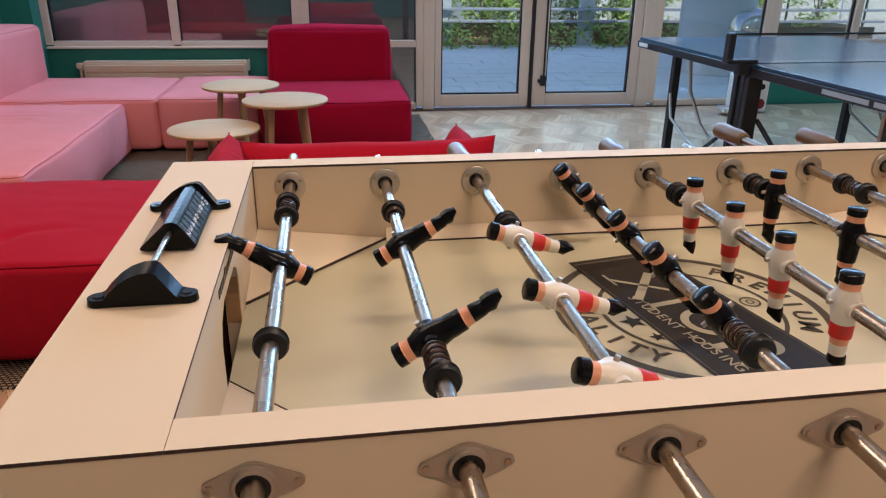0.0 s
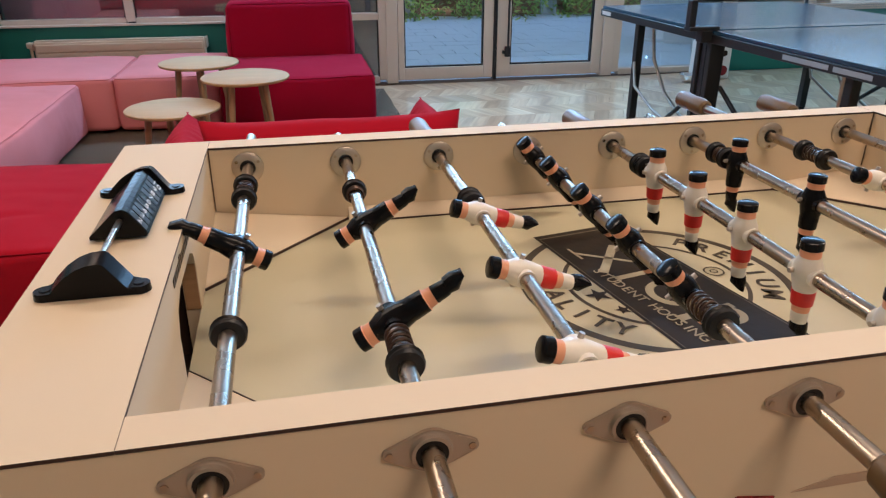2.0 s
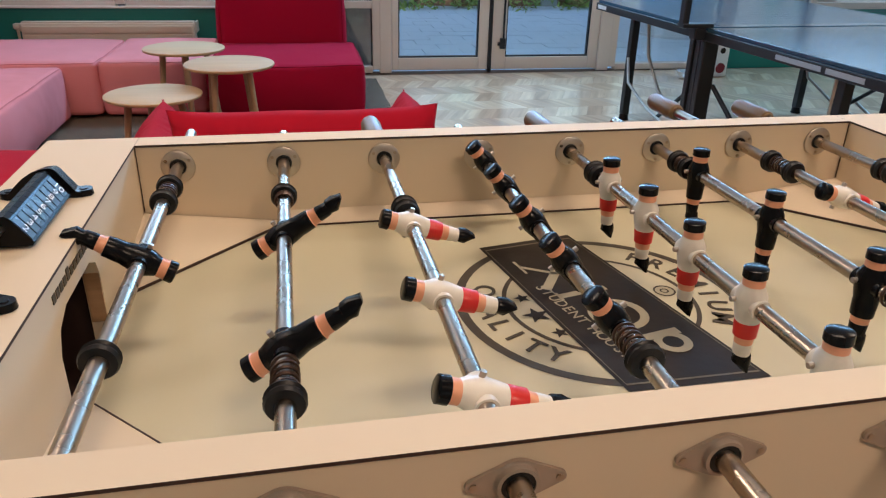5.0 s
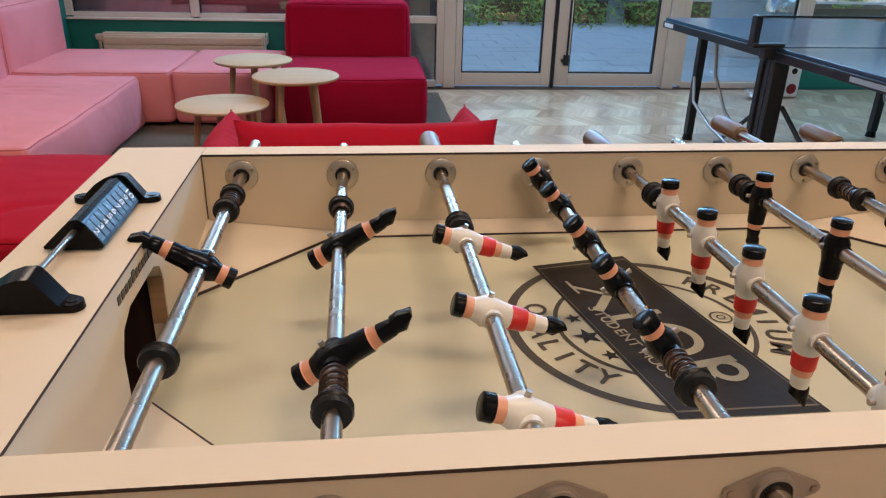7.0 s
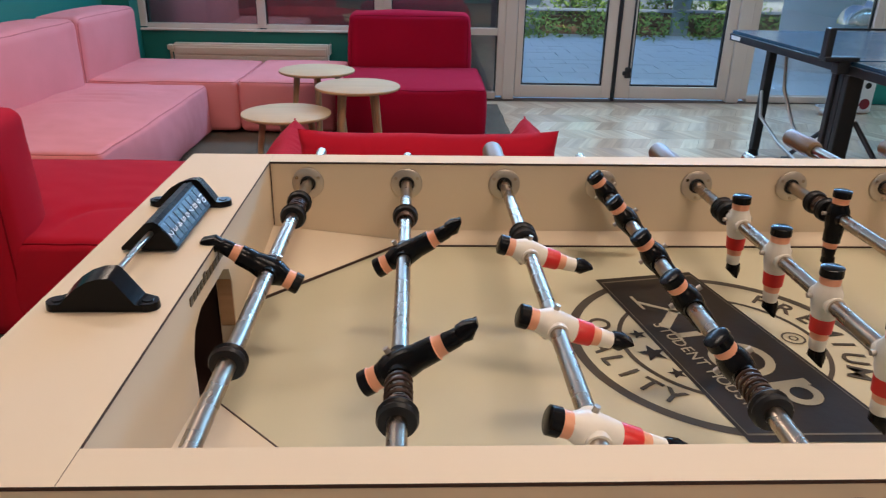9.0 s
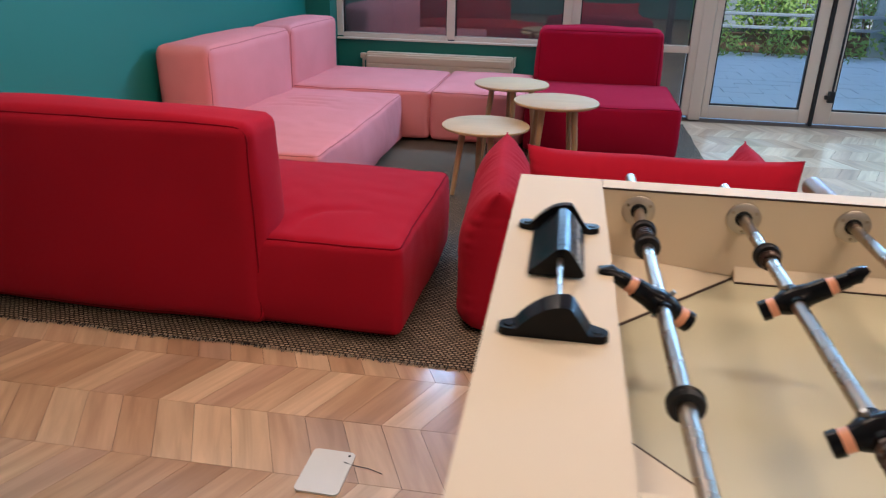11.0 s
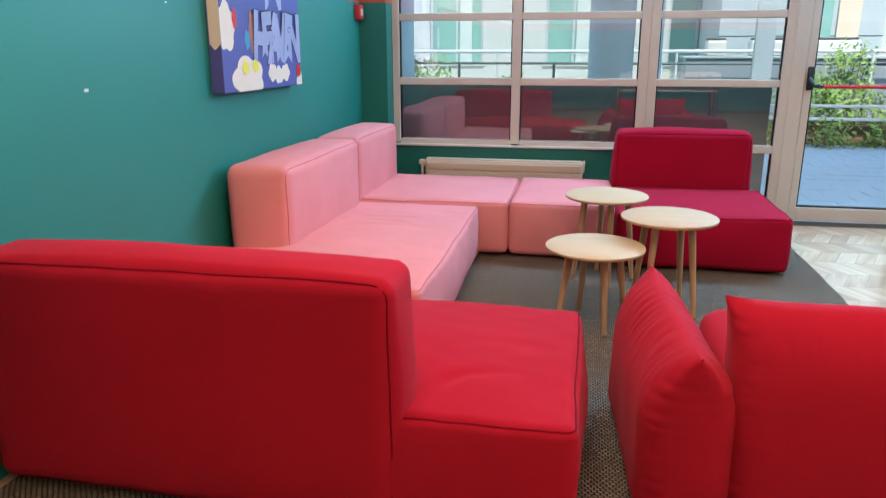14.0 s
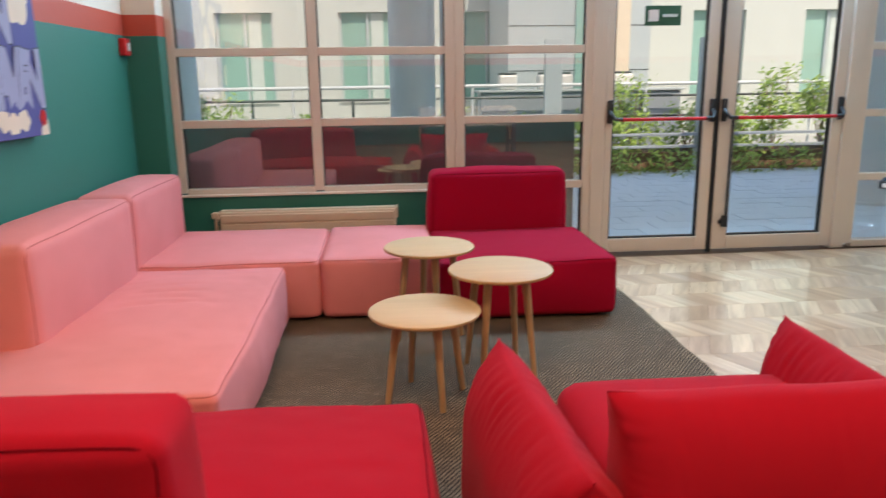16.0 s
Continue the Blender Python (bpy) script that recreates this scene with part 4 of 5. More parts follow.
def figure_mesh(light):
    b = bmesh.new()
    # height, half depth, half width, material of the stretch below
    rows = [(0.0475, 0.0125, 0.0125, 0), (0.0462, 0.0148, 0.0148, 0), (0.0352, 0.0150, 0.0150, 0), (0.0342, 0.0134, 0.0136, 1), (0.0245, 0.0132, 0.0138, 1),
            (0.021, 0.0142, 0.0160, 2), (0.012, 0.0178, 0.0208, 2), (0.0, 0.0186, 0.0212, 2), (-0.012, 0.0170, 0.0188, 2), (-0.0245, 0.0147, 0.0157, 2), (-0.0255, 0.0151, 0.0161, 3),
            (-0.0455, 0.0141, 0.0151, 3), (-0.0465, 0.0121, 0.0129, 1), (-0.0565, 0.0109, 0.0119, 1), (-0.057, 0.0113, 0.0123, 4), (-0.073, 0.0099, 0.0115, 4), (-0.0745, 0.0103, 0.0121, 5), (-0.085, 0.0119, 0.0125, 5), (-0.0985, 0.0024, 0.0112, 5)]
    rings = []
    for z, hx, hy, mi in rows:
        rings.append(ring(b, Vector((0.006 if z < -0.09 else 0.002 if z < -0.073 else 0.0, 0, z)), Vector((1, 0, 0)), Vector((0, 1, 0)), hx, hy, 16))
    skin(b, [r[::-1] for r in rings], [r[3] for r in rows[1:]])
    # collar round the rod and the clamping screw
    cyl(b, (0, -0.0235, 0), (0, 0.0235, 0), 0.0128, seg=16, mi=2)
    cyl(b, (0.012, 0.006, 0.004), (0.0240, 0.006, 0.004), 0.0036, seg=8, mi=6)
    cyl(b, (-0.012, 0.006, 0.004), (-0.0236, 0.006, 0.004), 0.0036, seg=8, mi=6)
    mats = [M_GLOSSBLACK, M_PEACH, M_WHITEP, M_REDP, M_WHITEP, M_GLOSSBLACK, M_BRUSHED] if light else [M_GLOSSBLACK, M_PEACH, M_GLOSSBLACK, M_GLOSSBLACK, M_GLOSSBLACK, M_GLOSSBLACK, M_BRUSHED]
    return mesh_of("figure", b, mats, 45)


FIG_W, FIG_B = figure_mesh(True), figure_mesh(False)


def rod(i, foot, light, figures, bumpers, springs, y0, y1, handle):
    x = 0.15 * i
    b = bmesh.new()
    cyl(b, (x, y0, RODZ), (x, y1, RODZ), 0.0082, seg=20)
    r = part("rod", b, M_STEEL, TB, "polished steel rod", 40)
    a = math.atan2(-foot[0], -foot[1])
    for y in figures:
        f = new("figure", FIG_W if light else FIG_B)
        f.parent = r
        f.matrix_basis = Matrix.Translation(Vector((x, y, RODZ)) - TB.location) @ Matrix.Rotation(a, 4, "Y") @ Matrix.Scale(0.81, 4)
        f["label"] = "white figure in red shorts" if light else "black figure with bare bands"
    for y in bumpers:
        b = bmesh.new()
        lathe(b, (x, y - 0.0075, RODZ), (0, 1, 0), [(0, 0.010), (0.0005, 0.0155), (0.004, 0.0172), (0.006, 0.0150), (0.009, 0.0150), (0.011, 0.0172), (0.0145, 0.0155), (0.015, 0.010)], 20)
        part("bumper", b, M_BLACK, r, "black rubber bumper", 40)
    for s0, s1 in springs:
        n = 5
        b = bmesh.new()
        pts = [(x + 0.0108 * math.cos(2 * math.pi * n * k / 84), s0 + (s1 - s0) * k / 84, RODZ + 0.0108 * math.sin(2 * math.pi * n * k / 84)) for k in range(85)]
        tube(b, pts, 0.0017, 5)
        part("spring", b, M_SPRING, r, "dark brown coil spring", 60)
    if handle:
        h0, h1 = handle
        d = 1 if h1 > h0 else -1
        b = bmesh.new()
        L = abs(h1 - h0)
        lathe(b, (x, h0, RODZ), (0, d, 0), [(0, 0.011), (0.004, 0.0150), (L * 0.25, 0.0178), (L * 0.5, 0.0165), (L * 0.8, 0.0178), (L - 0.006, 0.0165), (L, 0.012)], 20)
        part("handle", b, M_HANDLE, r, "worn wooden handle", 25)
    # inner bearing on the far wall, outer plate on the near panel
    b = bmesh.new()
    lathe(b, (x, IY1 - 0.0003, RODZ), (0, -1, 0), [(0, 0.0242), (0.0025, 0.0240), (0.0035, 0.0228), (0.0036, 0.0122), (0.0015, 0.0118)], 32)
    for k in range(3):
        an = radians(30 + 120 * k)
        cyl(b, (x + 0.0188 * math.cos(an), IY1 - 0.0036, RODZ + 0.0188 * math.sin(an)), (x + 0.0188 * math.cos(an), IY1 - 0.0046, RODZ + 0.0188 * math.sin(an)), 0.0026, seg=8, mi=1)
    be = part("bearing", b, [M_BRUSHED, M_STEEL], TB, "round brushed steel bearing plate", 40)
    b = bmesh.new()
    lathe(b, (x, IY1 - 0.001, RODZ), (0, -1, 0), [(0, 0.0116), (0.003, 0.0116), (0.004, 0.0108), (0.0041, 0.0086)], 20)
    part("bush", b, M_BLACK, be, "black nylon bush", 40)
    b = bmesh.new()
    pts = []
    for cx, rr, a0, a1 in ((0.0, 0.0180, 58, 122), (-0.0300, 0.0050, 122, 238), (0.0, 0.0180, 238, 302), (0.0300, 0.0050, 302, 418)):
        pts += [(x + cx + rr * math.cos(radians(a0 + (a1 - a0) * k / 8)), RODZ + rr * math.sin(radians(a0 + (a1 - a0) * k / 8))) for k in range(9)]
    prism(b, pts, "y", OY0 + 0.0006, OY0 - 0.0022)
    for s in (-1, 1):
        cyl(b, (x + s * 0.0300, OY0 - 0.0022, RODZ), (x + s * 0.0300, OY0 - 0.0034, RODZ), 0.0028, seg=8, mi=1)
    lathe(b, (x, OY0 - 0.002, RODZ), (0, -1, 0), [(0, 0.0165), (0.0008, 0.0152), (0.0045, 0.0146), (0.005, 0.0122), (0.0015, 0.0118)], 24)
    pl = part("outer_plate", b, [M_FLANGE, M_STEEL], TB, "matt steel flange with two screws", 35)
    b = bmesh.new()
    lathe(b, (x, OY0 - 0.002, RODZ), (0, -1, 0), [(0, 0.0121), (0.004, 0.0121), (0.0045, 0.0086)], 20)
    part("bush", b, M_BLACK, pl, "black nylon bush", 40)
    return r


rod(0, (-0.86, 0.50), False, [-0.312], [-0.086, -0.142, -0.505], [(-0.096, -0.132)], -0.80, 0.178, (-0.775, -0.895))
rod(1, (0.86, 0.50), False, [-0.268, -0.513], [-0.140, -0.588], [(-0.150, -0.162), (-0.538, -0.580)], -0.80, 0.152, (-0.775, -0.895))
rod(2, (0.955, -0.29), True, [-0.261, -0.440, -0.606], [-0.206, -0.222], [], -0.93, 0.12, (0.10, 0.205))
rod(3, (0.64, -0.77), False, [-0.040, -0.151, -0.275, -0.389, -0.514], [-0.580], [(-0.536, -0.572)], -0.80, 0.158, (-0.782, -0.90))
rod(4, (0.04, -1.0), True, [-0.157, -0.271, -0.385, -0.502, -0.620], [-0.104, -0.120], [], -0.93, 0.12, (0.105, 0.205))
rod(5, (0.0, -1.0), False, [-0.132, -0.311, -0.486], [-0.072, -0.104], [(-0.080, -0.096), (-0.510, -0.550)], -0.80, 0.171, (-0.775, -0.895))
rod(6, (0.95, -0.31), True, [-0.252, -0.447], [-0.090, -0.144], [(-0.098, -0.136)], -0.93, 0.23, (0.215, 0.318))
rod(7, (0.0, -1.0), True, [-0.34], [-0.150, -0.172, -0.50], [(-0.158, -0.166)], -0.93, 0.16, (0.145, 0.25))


# score counters
def counter(th):
    for y, d in ((-0.466, -1), (-0.190, 1)):
        b = bmesh.new()
        pts = [(-0.158, 0.0005), (-0.076, 0.0005), (-0.076, 0.0065), (-0.083, 0.0085), (-0.1005, 0.0345), (-0.1045, 0.0368), (-0.115, 0.0362), (-0.126, 0.0325), (-0.137, 0.0255), (-0.147, 0.0160), (-0.153, 0.0085), (-0.158, 0.0065)]
        top = [(-0.117 + (px + 0.117) * 0.93, z * 0.90) for px, z in pts]
        r0 = [b.verts.new((px, y - 0.012 * d, RIM + z)) for px, z in pts]
        r1 = [b.verts.new((px, y + 0.010 * d, RIM + z)) for px, z in top]
        skin(b, [r0, r1])
        bmesh.ops.recalc_face_normals(b, faces=b.faces)
        for sx in (-0.157, -0.077):
            cyl(b, (sx, y, RIM + 0.0004), (sx, y, RIM + 0.0075), 0.0105, 0.0098, 16)
            cyl(b, (sx, y, RIM + 0.0072), (sx, y, RIM + 0.0084), 0.0055, 0.0045, 10)
        part("bracket", b, M_GLOSSBLACK, th, "glossy black arched bracket", 35)
    b = bmesh.new()
    cyl(b, (-0.114, -0.465, RIM + 0.022), (-0.114, -0.19, RIM + 0.022), 0.0033, seg=10)
    part("spindle", b, M_STEEL, th, "thin steel spindle", 40)
    for k in range(10):
        y = -0.342 + 0.0147 * k
        b = bmesh.new()
        prism(b, [(-0.146, RIM + 0.0030), (-0.090, RIM + 0.0030), (-0.087, RIM + 0.0065), (-0.105, RIM + 0.0325), (-0.110, RIM + 0.0350), (-0.118, RIM + 0.0335), (-0.147, RIM + 0.0060)], "y", y, y + 0.0138)
        bl = part("counter_block", b, M_GLOSSBLACK, th, "black sliding number block")
        if k < 9:
            n = Vector((0.026, 0, 0.018)).normalized()
            c = Vector((-0.0960, y + 0.0069, RIM + 0.0195)) + n * 0.0004
            zx = Vector((0, -1, 0))
            up = n.cross(zx)
            m = Matrix((( zx.x, up.x, n.x, c.x), (zx.y, up.y, n.y, c.y), (zx.z, up.z, n.z, c.z), (0, 0, 0, 1)))
            lb = bmesh.new()
            vs = [lb.verts.new(m @ Vector(q)) for q in ((-0.0058, -0.0128, 0), (0.0058, -0.0128, 0), (0.0058, 0.0120, 0), (-0.0058, 0.0120, 0))]
            lb.faces.new(vs)
            part("number_label", lb, M_LABEL, bl, "dark glossy number label")
            lettering(str(2 + k if k < 8 else 10), 0.0145, m @ Matrix.Translation((0, 0.001, 0.0004)) @ Matrix.Rotation(math.pi / 2, 4, "Z"), M_WHITE, bl, "digit", 0.0001)


counter(TB)
# printed line on the end wall: unreadable, as short bars
for k in range(11):
    y = -0.418 + k * 0.0122
    b = bx(IX0 + 0.0003, IX0 + 0.0012, y, y + 0.0085, 0.897, 0.9095 if k in (4, 9) else 0.906)
    part("printed_bar", b, M_PRINTGREY, TB)
# printed decals on the near panel
b = bmesh.new()
prism(b, [(0.46, 0.79), (0.50, 0.80), (1.2, 0.80), (1.2, 0.788)], "y", OY0 + 0.0006, OY0 - 0.0004)
part("tan_decal", b, M_TAN, TB, "tan printed stripe")
b = bmesh.new()
prism(b, [(0.36, 0.772), (0.385, 0.786), (0.41, 0.795), (0.445, 0.789), (0.432, 0.772), (0.41, 0.762)], "y", OY0 + 0.0006, OY0 - 0.0006)
part("red_decal", b, M_DECAL, TB, "red printed shape")
# ball return, a dark plate in place of the hole's shade, and legs
b = bmesh.new()
pts = [(-0.325 + 0.030 * math.cos(2 * math.pi * k / 24), 0.655 + 0.080 * math.sin(2 * math.pi * k / 24)) for k in range(24)]
prism(b, pts, "x", TX0 - 0.0006, TX0 + 0.0012)
part("ball_return_shade", b, M_EDGE, TB, "dark oval plate standing for the shade in the ball return hole")
b = bmesh.new()
pts = [(-0.325 + 0.036 * math.cos(2 * math.pi * k / 24), 0.655 + 0.087 * math.sin(2 * math.pi * k / 24)) for k in range(24)]
prism(b, pts, "x", TX0 + 0.0009, TX0 + 0.0002)
part("return_rim", b, M_PLYEDGE, TB, "bare wood rim")
for lx, ly in ((TX0 + 0.004, -0.062), (TX0 + 0.004, -0.655), (TX1 - 0.064, -0.062), (TX1 - 0.064, -0.655)):
    b = bmesh.new()
    x0, x1 = lx, lx + 0.06
    y0, y1 = (ly + 0.003, ly + 0.063) if ly > -0.3 else (ly - 0.008, ly + 0.05)
    if ly < -0.3:
        x0 += 0.02
    box(b, x0, x1, y0, y1, -0.027, 0.768, 0.004)
    lg = part("leg", b, M_DARKMETAL, TB, "dark steel leg")
    for z in (0.66, 0.53):
        b = bmesh.new()
        cyl(b, (x0 - 0.001, (y0 + y1) / 2 + 0.01, z), (x0 - 0.007, (y0 + y1) / 2 + 0.01, z), 0.009, 0.007, 12)
        part("bolt", b, M_DARKMETAL, lg, "round bolt head", 40)

# the table stands a little askew to the room, on levelled feet
TURN_TB = Matrix.Rotation(radians(0.91), 3, "Z")
TB.location = TURN_TB @ TB.location + Vector((-0.003, -0.009, 0.027))
TB.rotation_euler = (0, 0, radians(0.91))

# ---- table tennis table ----
PP = thing("table_tennis_table", (2.97, 2.66, 0), "dark blue table tennis table on black wheeled legs", "game table")
PX0, PX1, PY0, PY1, PZ = 2.205, 3.73, 1.29, 4.03, 0.745
for y0, y1 in ((PY0, 2.652), (2.668, PY1)):
    part("tabletop", bx(PX0 + 0.01, PX1 - 0.01, y0 + 0.01, y1 - 0.01, PZ - 0.02, PZ, 0.002), M_BLUETOP, PP, "dark blue playing surface")
    for a in ((PX0, PX0 + 0.03, y0, y1), (PX1 - 0.03, PX1, y0, y1), (PX0 + 0.03, PX1 - 0.03, y0, y0 + 0.03), (PX0 + 0.03, PX1 - 0.03, y1 - 0.03, y1)):
        part("apron", bx(a[0], a[1], a[2], a[3], PZ - 0.065, PZ - 0.0205, 0.003), M_FRAMEBLACK, PP)
for k, (y0, y1) in enumerate(((1.75, 2.05), (1.5, 1.72))):
    part("lettering_bar", bx(PX0 - 0.0016, PX0 + 0.001, y0, y1, PZ - 0.054, PZ - 0.032), M_GREYBOX, PP, "pale maker's lettering as a bar")
part("corner_cap", bx(PX0 - 0.004, PX0 + 0.05, PY0 - 0.004, PY0 + 0.05, PZ - 0.10, PZ - 0.019, 0.012), M_LAM, PP, "cream plastic corner guard")
part("lettering_bar", bx(PX0 + 0.25, PX0 + 0.55, PY0 - 0.0016, PY0 + 0.001, PZ - 0.056, PZ - 0.03), M_LAM, PP, "pale maker's plate")
part("corner_label", bx(PX0 - 0.0016, PX0 + 0.001, PY1 - 0.16, PY1 - 0.03, PZ - 0.055, PZ - 0.03), M_WHITE, PP, "white corner label")
net = bmesh.new()
for k in range(12):
    box(net, PX0 - 0.12, PX1 + 0.12, 2.6585, 2.6605, PZ + 0.018 + 0.0115 * k, PZ + 0.0195 + 0.0115 * k)
for k in range(150):
    xx = PX0 - 0.12 + 1.765 * k / 149
    box(net, xx - 0.0007, xx + 0.0007, 2.659, 2.6600, PZ + 0.018, PZ + 0.15)
nt_ = part("net", net, M_NET, PP, "fine dark net")
part("net_tape", bx(PX0 - 0.12, PX1 + 0.12, 2.656, 2.663, PZ + 0.148, PZ + 0.158), M_FRAMEBLACK, nt_, "dark net tape")
for x, s in ((PX0 - 0.125, 1), (PX1 + 0.125, -1)):
    b = bmesh.new()
    box(b, x - 0.018, x + 0.018, 2.635, 2.685, PZ + 0.002, PZ + 0.16, 0.006)
    box(b, min(x - s * 0.018, x + s * 0.16), max(x - s * 0.018, x + s * 0.16), 2.625, 2.695, PZ + 0.001, PZ + 0.024, 0.005)
    box(b, min(x + s * 0.06, x + s * 0.122), max(x + s * 0.06, x + s * 0.122), 2.63, 2.69, PZ - 0.06, PZ + 0.001, 0.005)
    part("net_post", b, M_FRAMEBLACK, PP, "black net post")
for x, s in ((2.245, 1), (3.61, -1)):
    b = bmesh.new()
    for dy in (-0.055, 0.0, 0.055):
        box(b, x - 0.035 - 0.008 * (dy != 0), x + 0.035 + 0.008 * (dy != 0), 2.70 + dy - 0.02, 2.70 + dy + 0.02, 0.09, PZ - 0.066, 0.005)
    box(b, x - 0.03, x + 0.03, 2.64, 2.76, 0.09, PZ - 0.066)
    part("centre_leg", b, M_FRAMEBLACK, PP, "ribbed black centre leg")
    b = bmesh.new()
    box(b, x - 0.03, x + 0.03, 2.2, 3.12, 0.085, 0.13, 0.006)
    part("chassis_bar", b, M_FRAMEBLACK, PP)
    for y in (2.25, 3.07):
        b = bmesh.new()
        lathe(b, (x - 0.02, y, 0.055), (1, 0, 0), [(0, 0.03), (0.003, 0.053), (0.01, 0.055), (0.03, 0.055), (0.037, 0.053), (0.04, 0.03)], 20)
        part("wheel", b, M_BLACK, PP, "black castor wheel", 40)
    for y, ye in ((3.62, 1), (1.7, -1)):
        b = bmesh.new()
        box(b, x + 0.035, x + 0.085, y - 0.025, y + 0.025, 0.04, PZ - 0.066, 0.005)
        lg = part("leg", b, M_FRAMEBLACK, PP)
        b = bmesh.new()
        cyl(b, (x + 0.06, y, 0.0), (x + 0.06, y, 0.042), 0.035, 0.028, 16)
        part("foot", b, M_BLACK, lg, "black levelling foot", 40)
        b = bmesh.new()
        tube(b, [(x + 0.10, y - ye * 0.10, PZ - 0.07), (x + 0.12, y - ye * 0.12, 0.45), (x + 0.15, y - ye * 0.25, 0.25), (x + 0.10, y - ye * 0.65, 0.13)], 0.011, 8)
        part("brace", b, M_BRUSHED, PP, "bent grey steel brace", 50)
        b = bmesh.new()
        tube(b, [(x + 0.03, y - ye * 0.02, 0.42), (x + 0.0, y - ye * 0.12, 0.28), (x + 0.01, y - ye * 0.35, 0.18), (x + 0.02, y - ye * 0.6, 0.12)], 0.010, 8)
        part("brace", b, M_BRUSHED, PP, "bent grey steel brace", 50)
for x in (2.30, 3.64):
    for d in (-1, 1):
        b = bmesh.new()
        cyl(b, (x, 2.70 + d * 0.06, 0.44), (x + 0.03, 2.70 + d * 0.52, 0.12), 0.013)
        part("diagonal_strut", b, M_FRAMEBLACK, PP, "dark diagonal strut", 40)

PP.location, PP.rotation_euler = (3.034, 2.603, 0), (0, 0, radians(2.5))

# bag and steel bowl by the far window
bg = thing("paper_bag", (3.70, 4.9, 0.0), "white printed bag with red and dark spots standing on the floor", "bag")
b = bmesh.new()
box(b, 3.54, 3.86, 4.84, 4.99, 0.001, 0.34, 0.02)
part("sack", b, M_WHITE, bg)
for cx, cz, r, m_ in ((3.60, 0.07, 0.024, M_TAN), (3.79, 0.23, 0.026, M_PRINT), (3.79, 0.08, 0.045, M_DECAL), (3.70, 0.27, 0.03, M_CLOUD)):
    b = bmesh.new()
    lathe(b, (cx, 4.8405, cz), (0, -1, 0), [(0, r), (0.0015, r * 0.98)], 18)
    part("print_spot", b, m_, bg)
sb = thing("steel_bowl", (3.46, 4.80, 0.0), "small shiny steel bowl on the parquet beside the bag", "bowl")
b = bmesh.new()
lathe(b, (3.46, 4.80, 0.001), (0, 0, 1), [(0, 0.045), (0.004, 0.050), (0.03, 0.078), (0.062, 0.092), (0.066, 0.094), (0.064, 0.089), (0.03, 0.072), (0.008, 0.045)], 28)
part("shell", b, M_CHROME, sb, smooth=40)

# ---- canvas on the teal wall ----
CV = thing("canvas_picture", (-2.42, 3.08, 1.13), "navy canvas with cream clouds and lilac graffiti words", "picture")
CX, CY0, CY1, CZ0, CZ1 = -2.352, 2.605, 3.535, 1.128, 2.15
part("stretcher", bx(-2.4195, CX, CY0, CY1, CZ0, CZ1, 0.004), M_NAVY, CV, "navy canvas over a deep frame")


def blob(y, z, r, x, mat, name, sq=1.0, seed=0):
    b = bmesh.new()
    pts = []
    for k in range(40):
        a = 2 * math.pi * k / 40
        rr = r * (0.82 + 0.2 * abs(math.sin(2.5 * a + seed)))
        py, pz = y + rr * math.cos(a) * sq, z + rr * math.sin(a)
        pts.append((max(CY0 + 0.001, min(CY1 - 0.001, py)), max(CZ0 + 0.001, min(CZ1 - 0.001, pz))))
    c = b.verts.new((x, y, z))
    vs = [b.verts.new((x, p[0], p[1])) for p in pts]
    for k in range(40):
        b.faces.new((c, vs[k], vs[(k + 1) % 40]))
    part(name, b, mat, CV)


for n_, (y, z, r, sq) in enumerate(((2.86, 1.19, 0.115, 1.5), (2.66, 1.44, 0.12, 0.75), (2.88, 1.76, 0.17, 1.0), (2.66, 1.92, 0.16, 0.8), (3.37, 1.76, 0.14, 0.9), (3.08, 1.95, 0.16, 1.2),
                                    (3.14, 1.21, 0.05, 1.1), (3.22, 1.195, 0.05, 1.1), (3.31, 1.205, 0.05, 1.1), (3.51, 1.15, 0.06, 0.9), (3.53, 1.42, 0.06, 0.6), (3.42, 2.06, 0.11, 1.0))):
    blob(y, z, r, CX + 0.0008 + n_ * 0.00012, M_CLOUD, "painted_cloud", sq, n_)
for z0, z1 in ((1.36, 1.56), (1.85, 2.0)):
    b = bmesh.new()
    prism(b, [(-2.41, z0), (-2.385, z0 - 0.03), (CX, z0), (CX, z1), (-2.38, z1 + 0.02), (-2.41, z1)], "y", CY0 - 0.001, CY0 + 0.0005)
    part("painted_cloud", b, M_CLOUD, CV)
blob(2.745, 1.48, 0.05, CX + 0.0028, M_SCARLET, "painted_spot", 0.5)
blob(2.83, 1.245, 0.035, CX + 0.0028, M_YELLOW, "painted_spot", 1.0)
blob(2.94, 1.25, 0.032, CX + 0.0028, M_YELLOW, "painted_spot", 1.1)
blob(2.865, 1.38, 0.05, CX + 0.0026, M_BLUEP, "painted_spot", 0.6)
blob(2.925, 1.42, 0.11, CX + 0.0027, M_BROWNP, "painted_spot", 0.35)
blob(3.49, 1.21, 0.04, CX + 0.0028, M_SCARLET, "painted_spot", 0.8)
TURN = Matrix(((0, 0, 1, 0), (1, 0, 0, 0), (0, 1, 0, 0), (0, 0, 0, 1)))


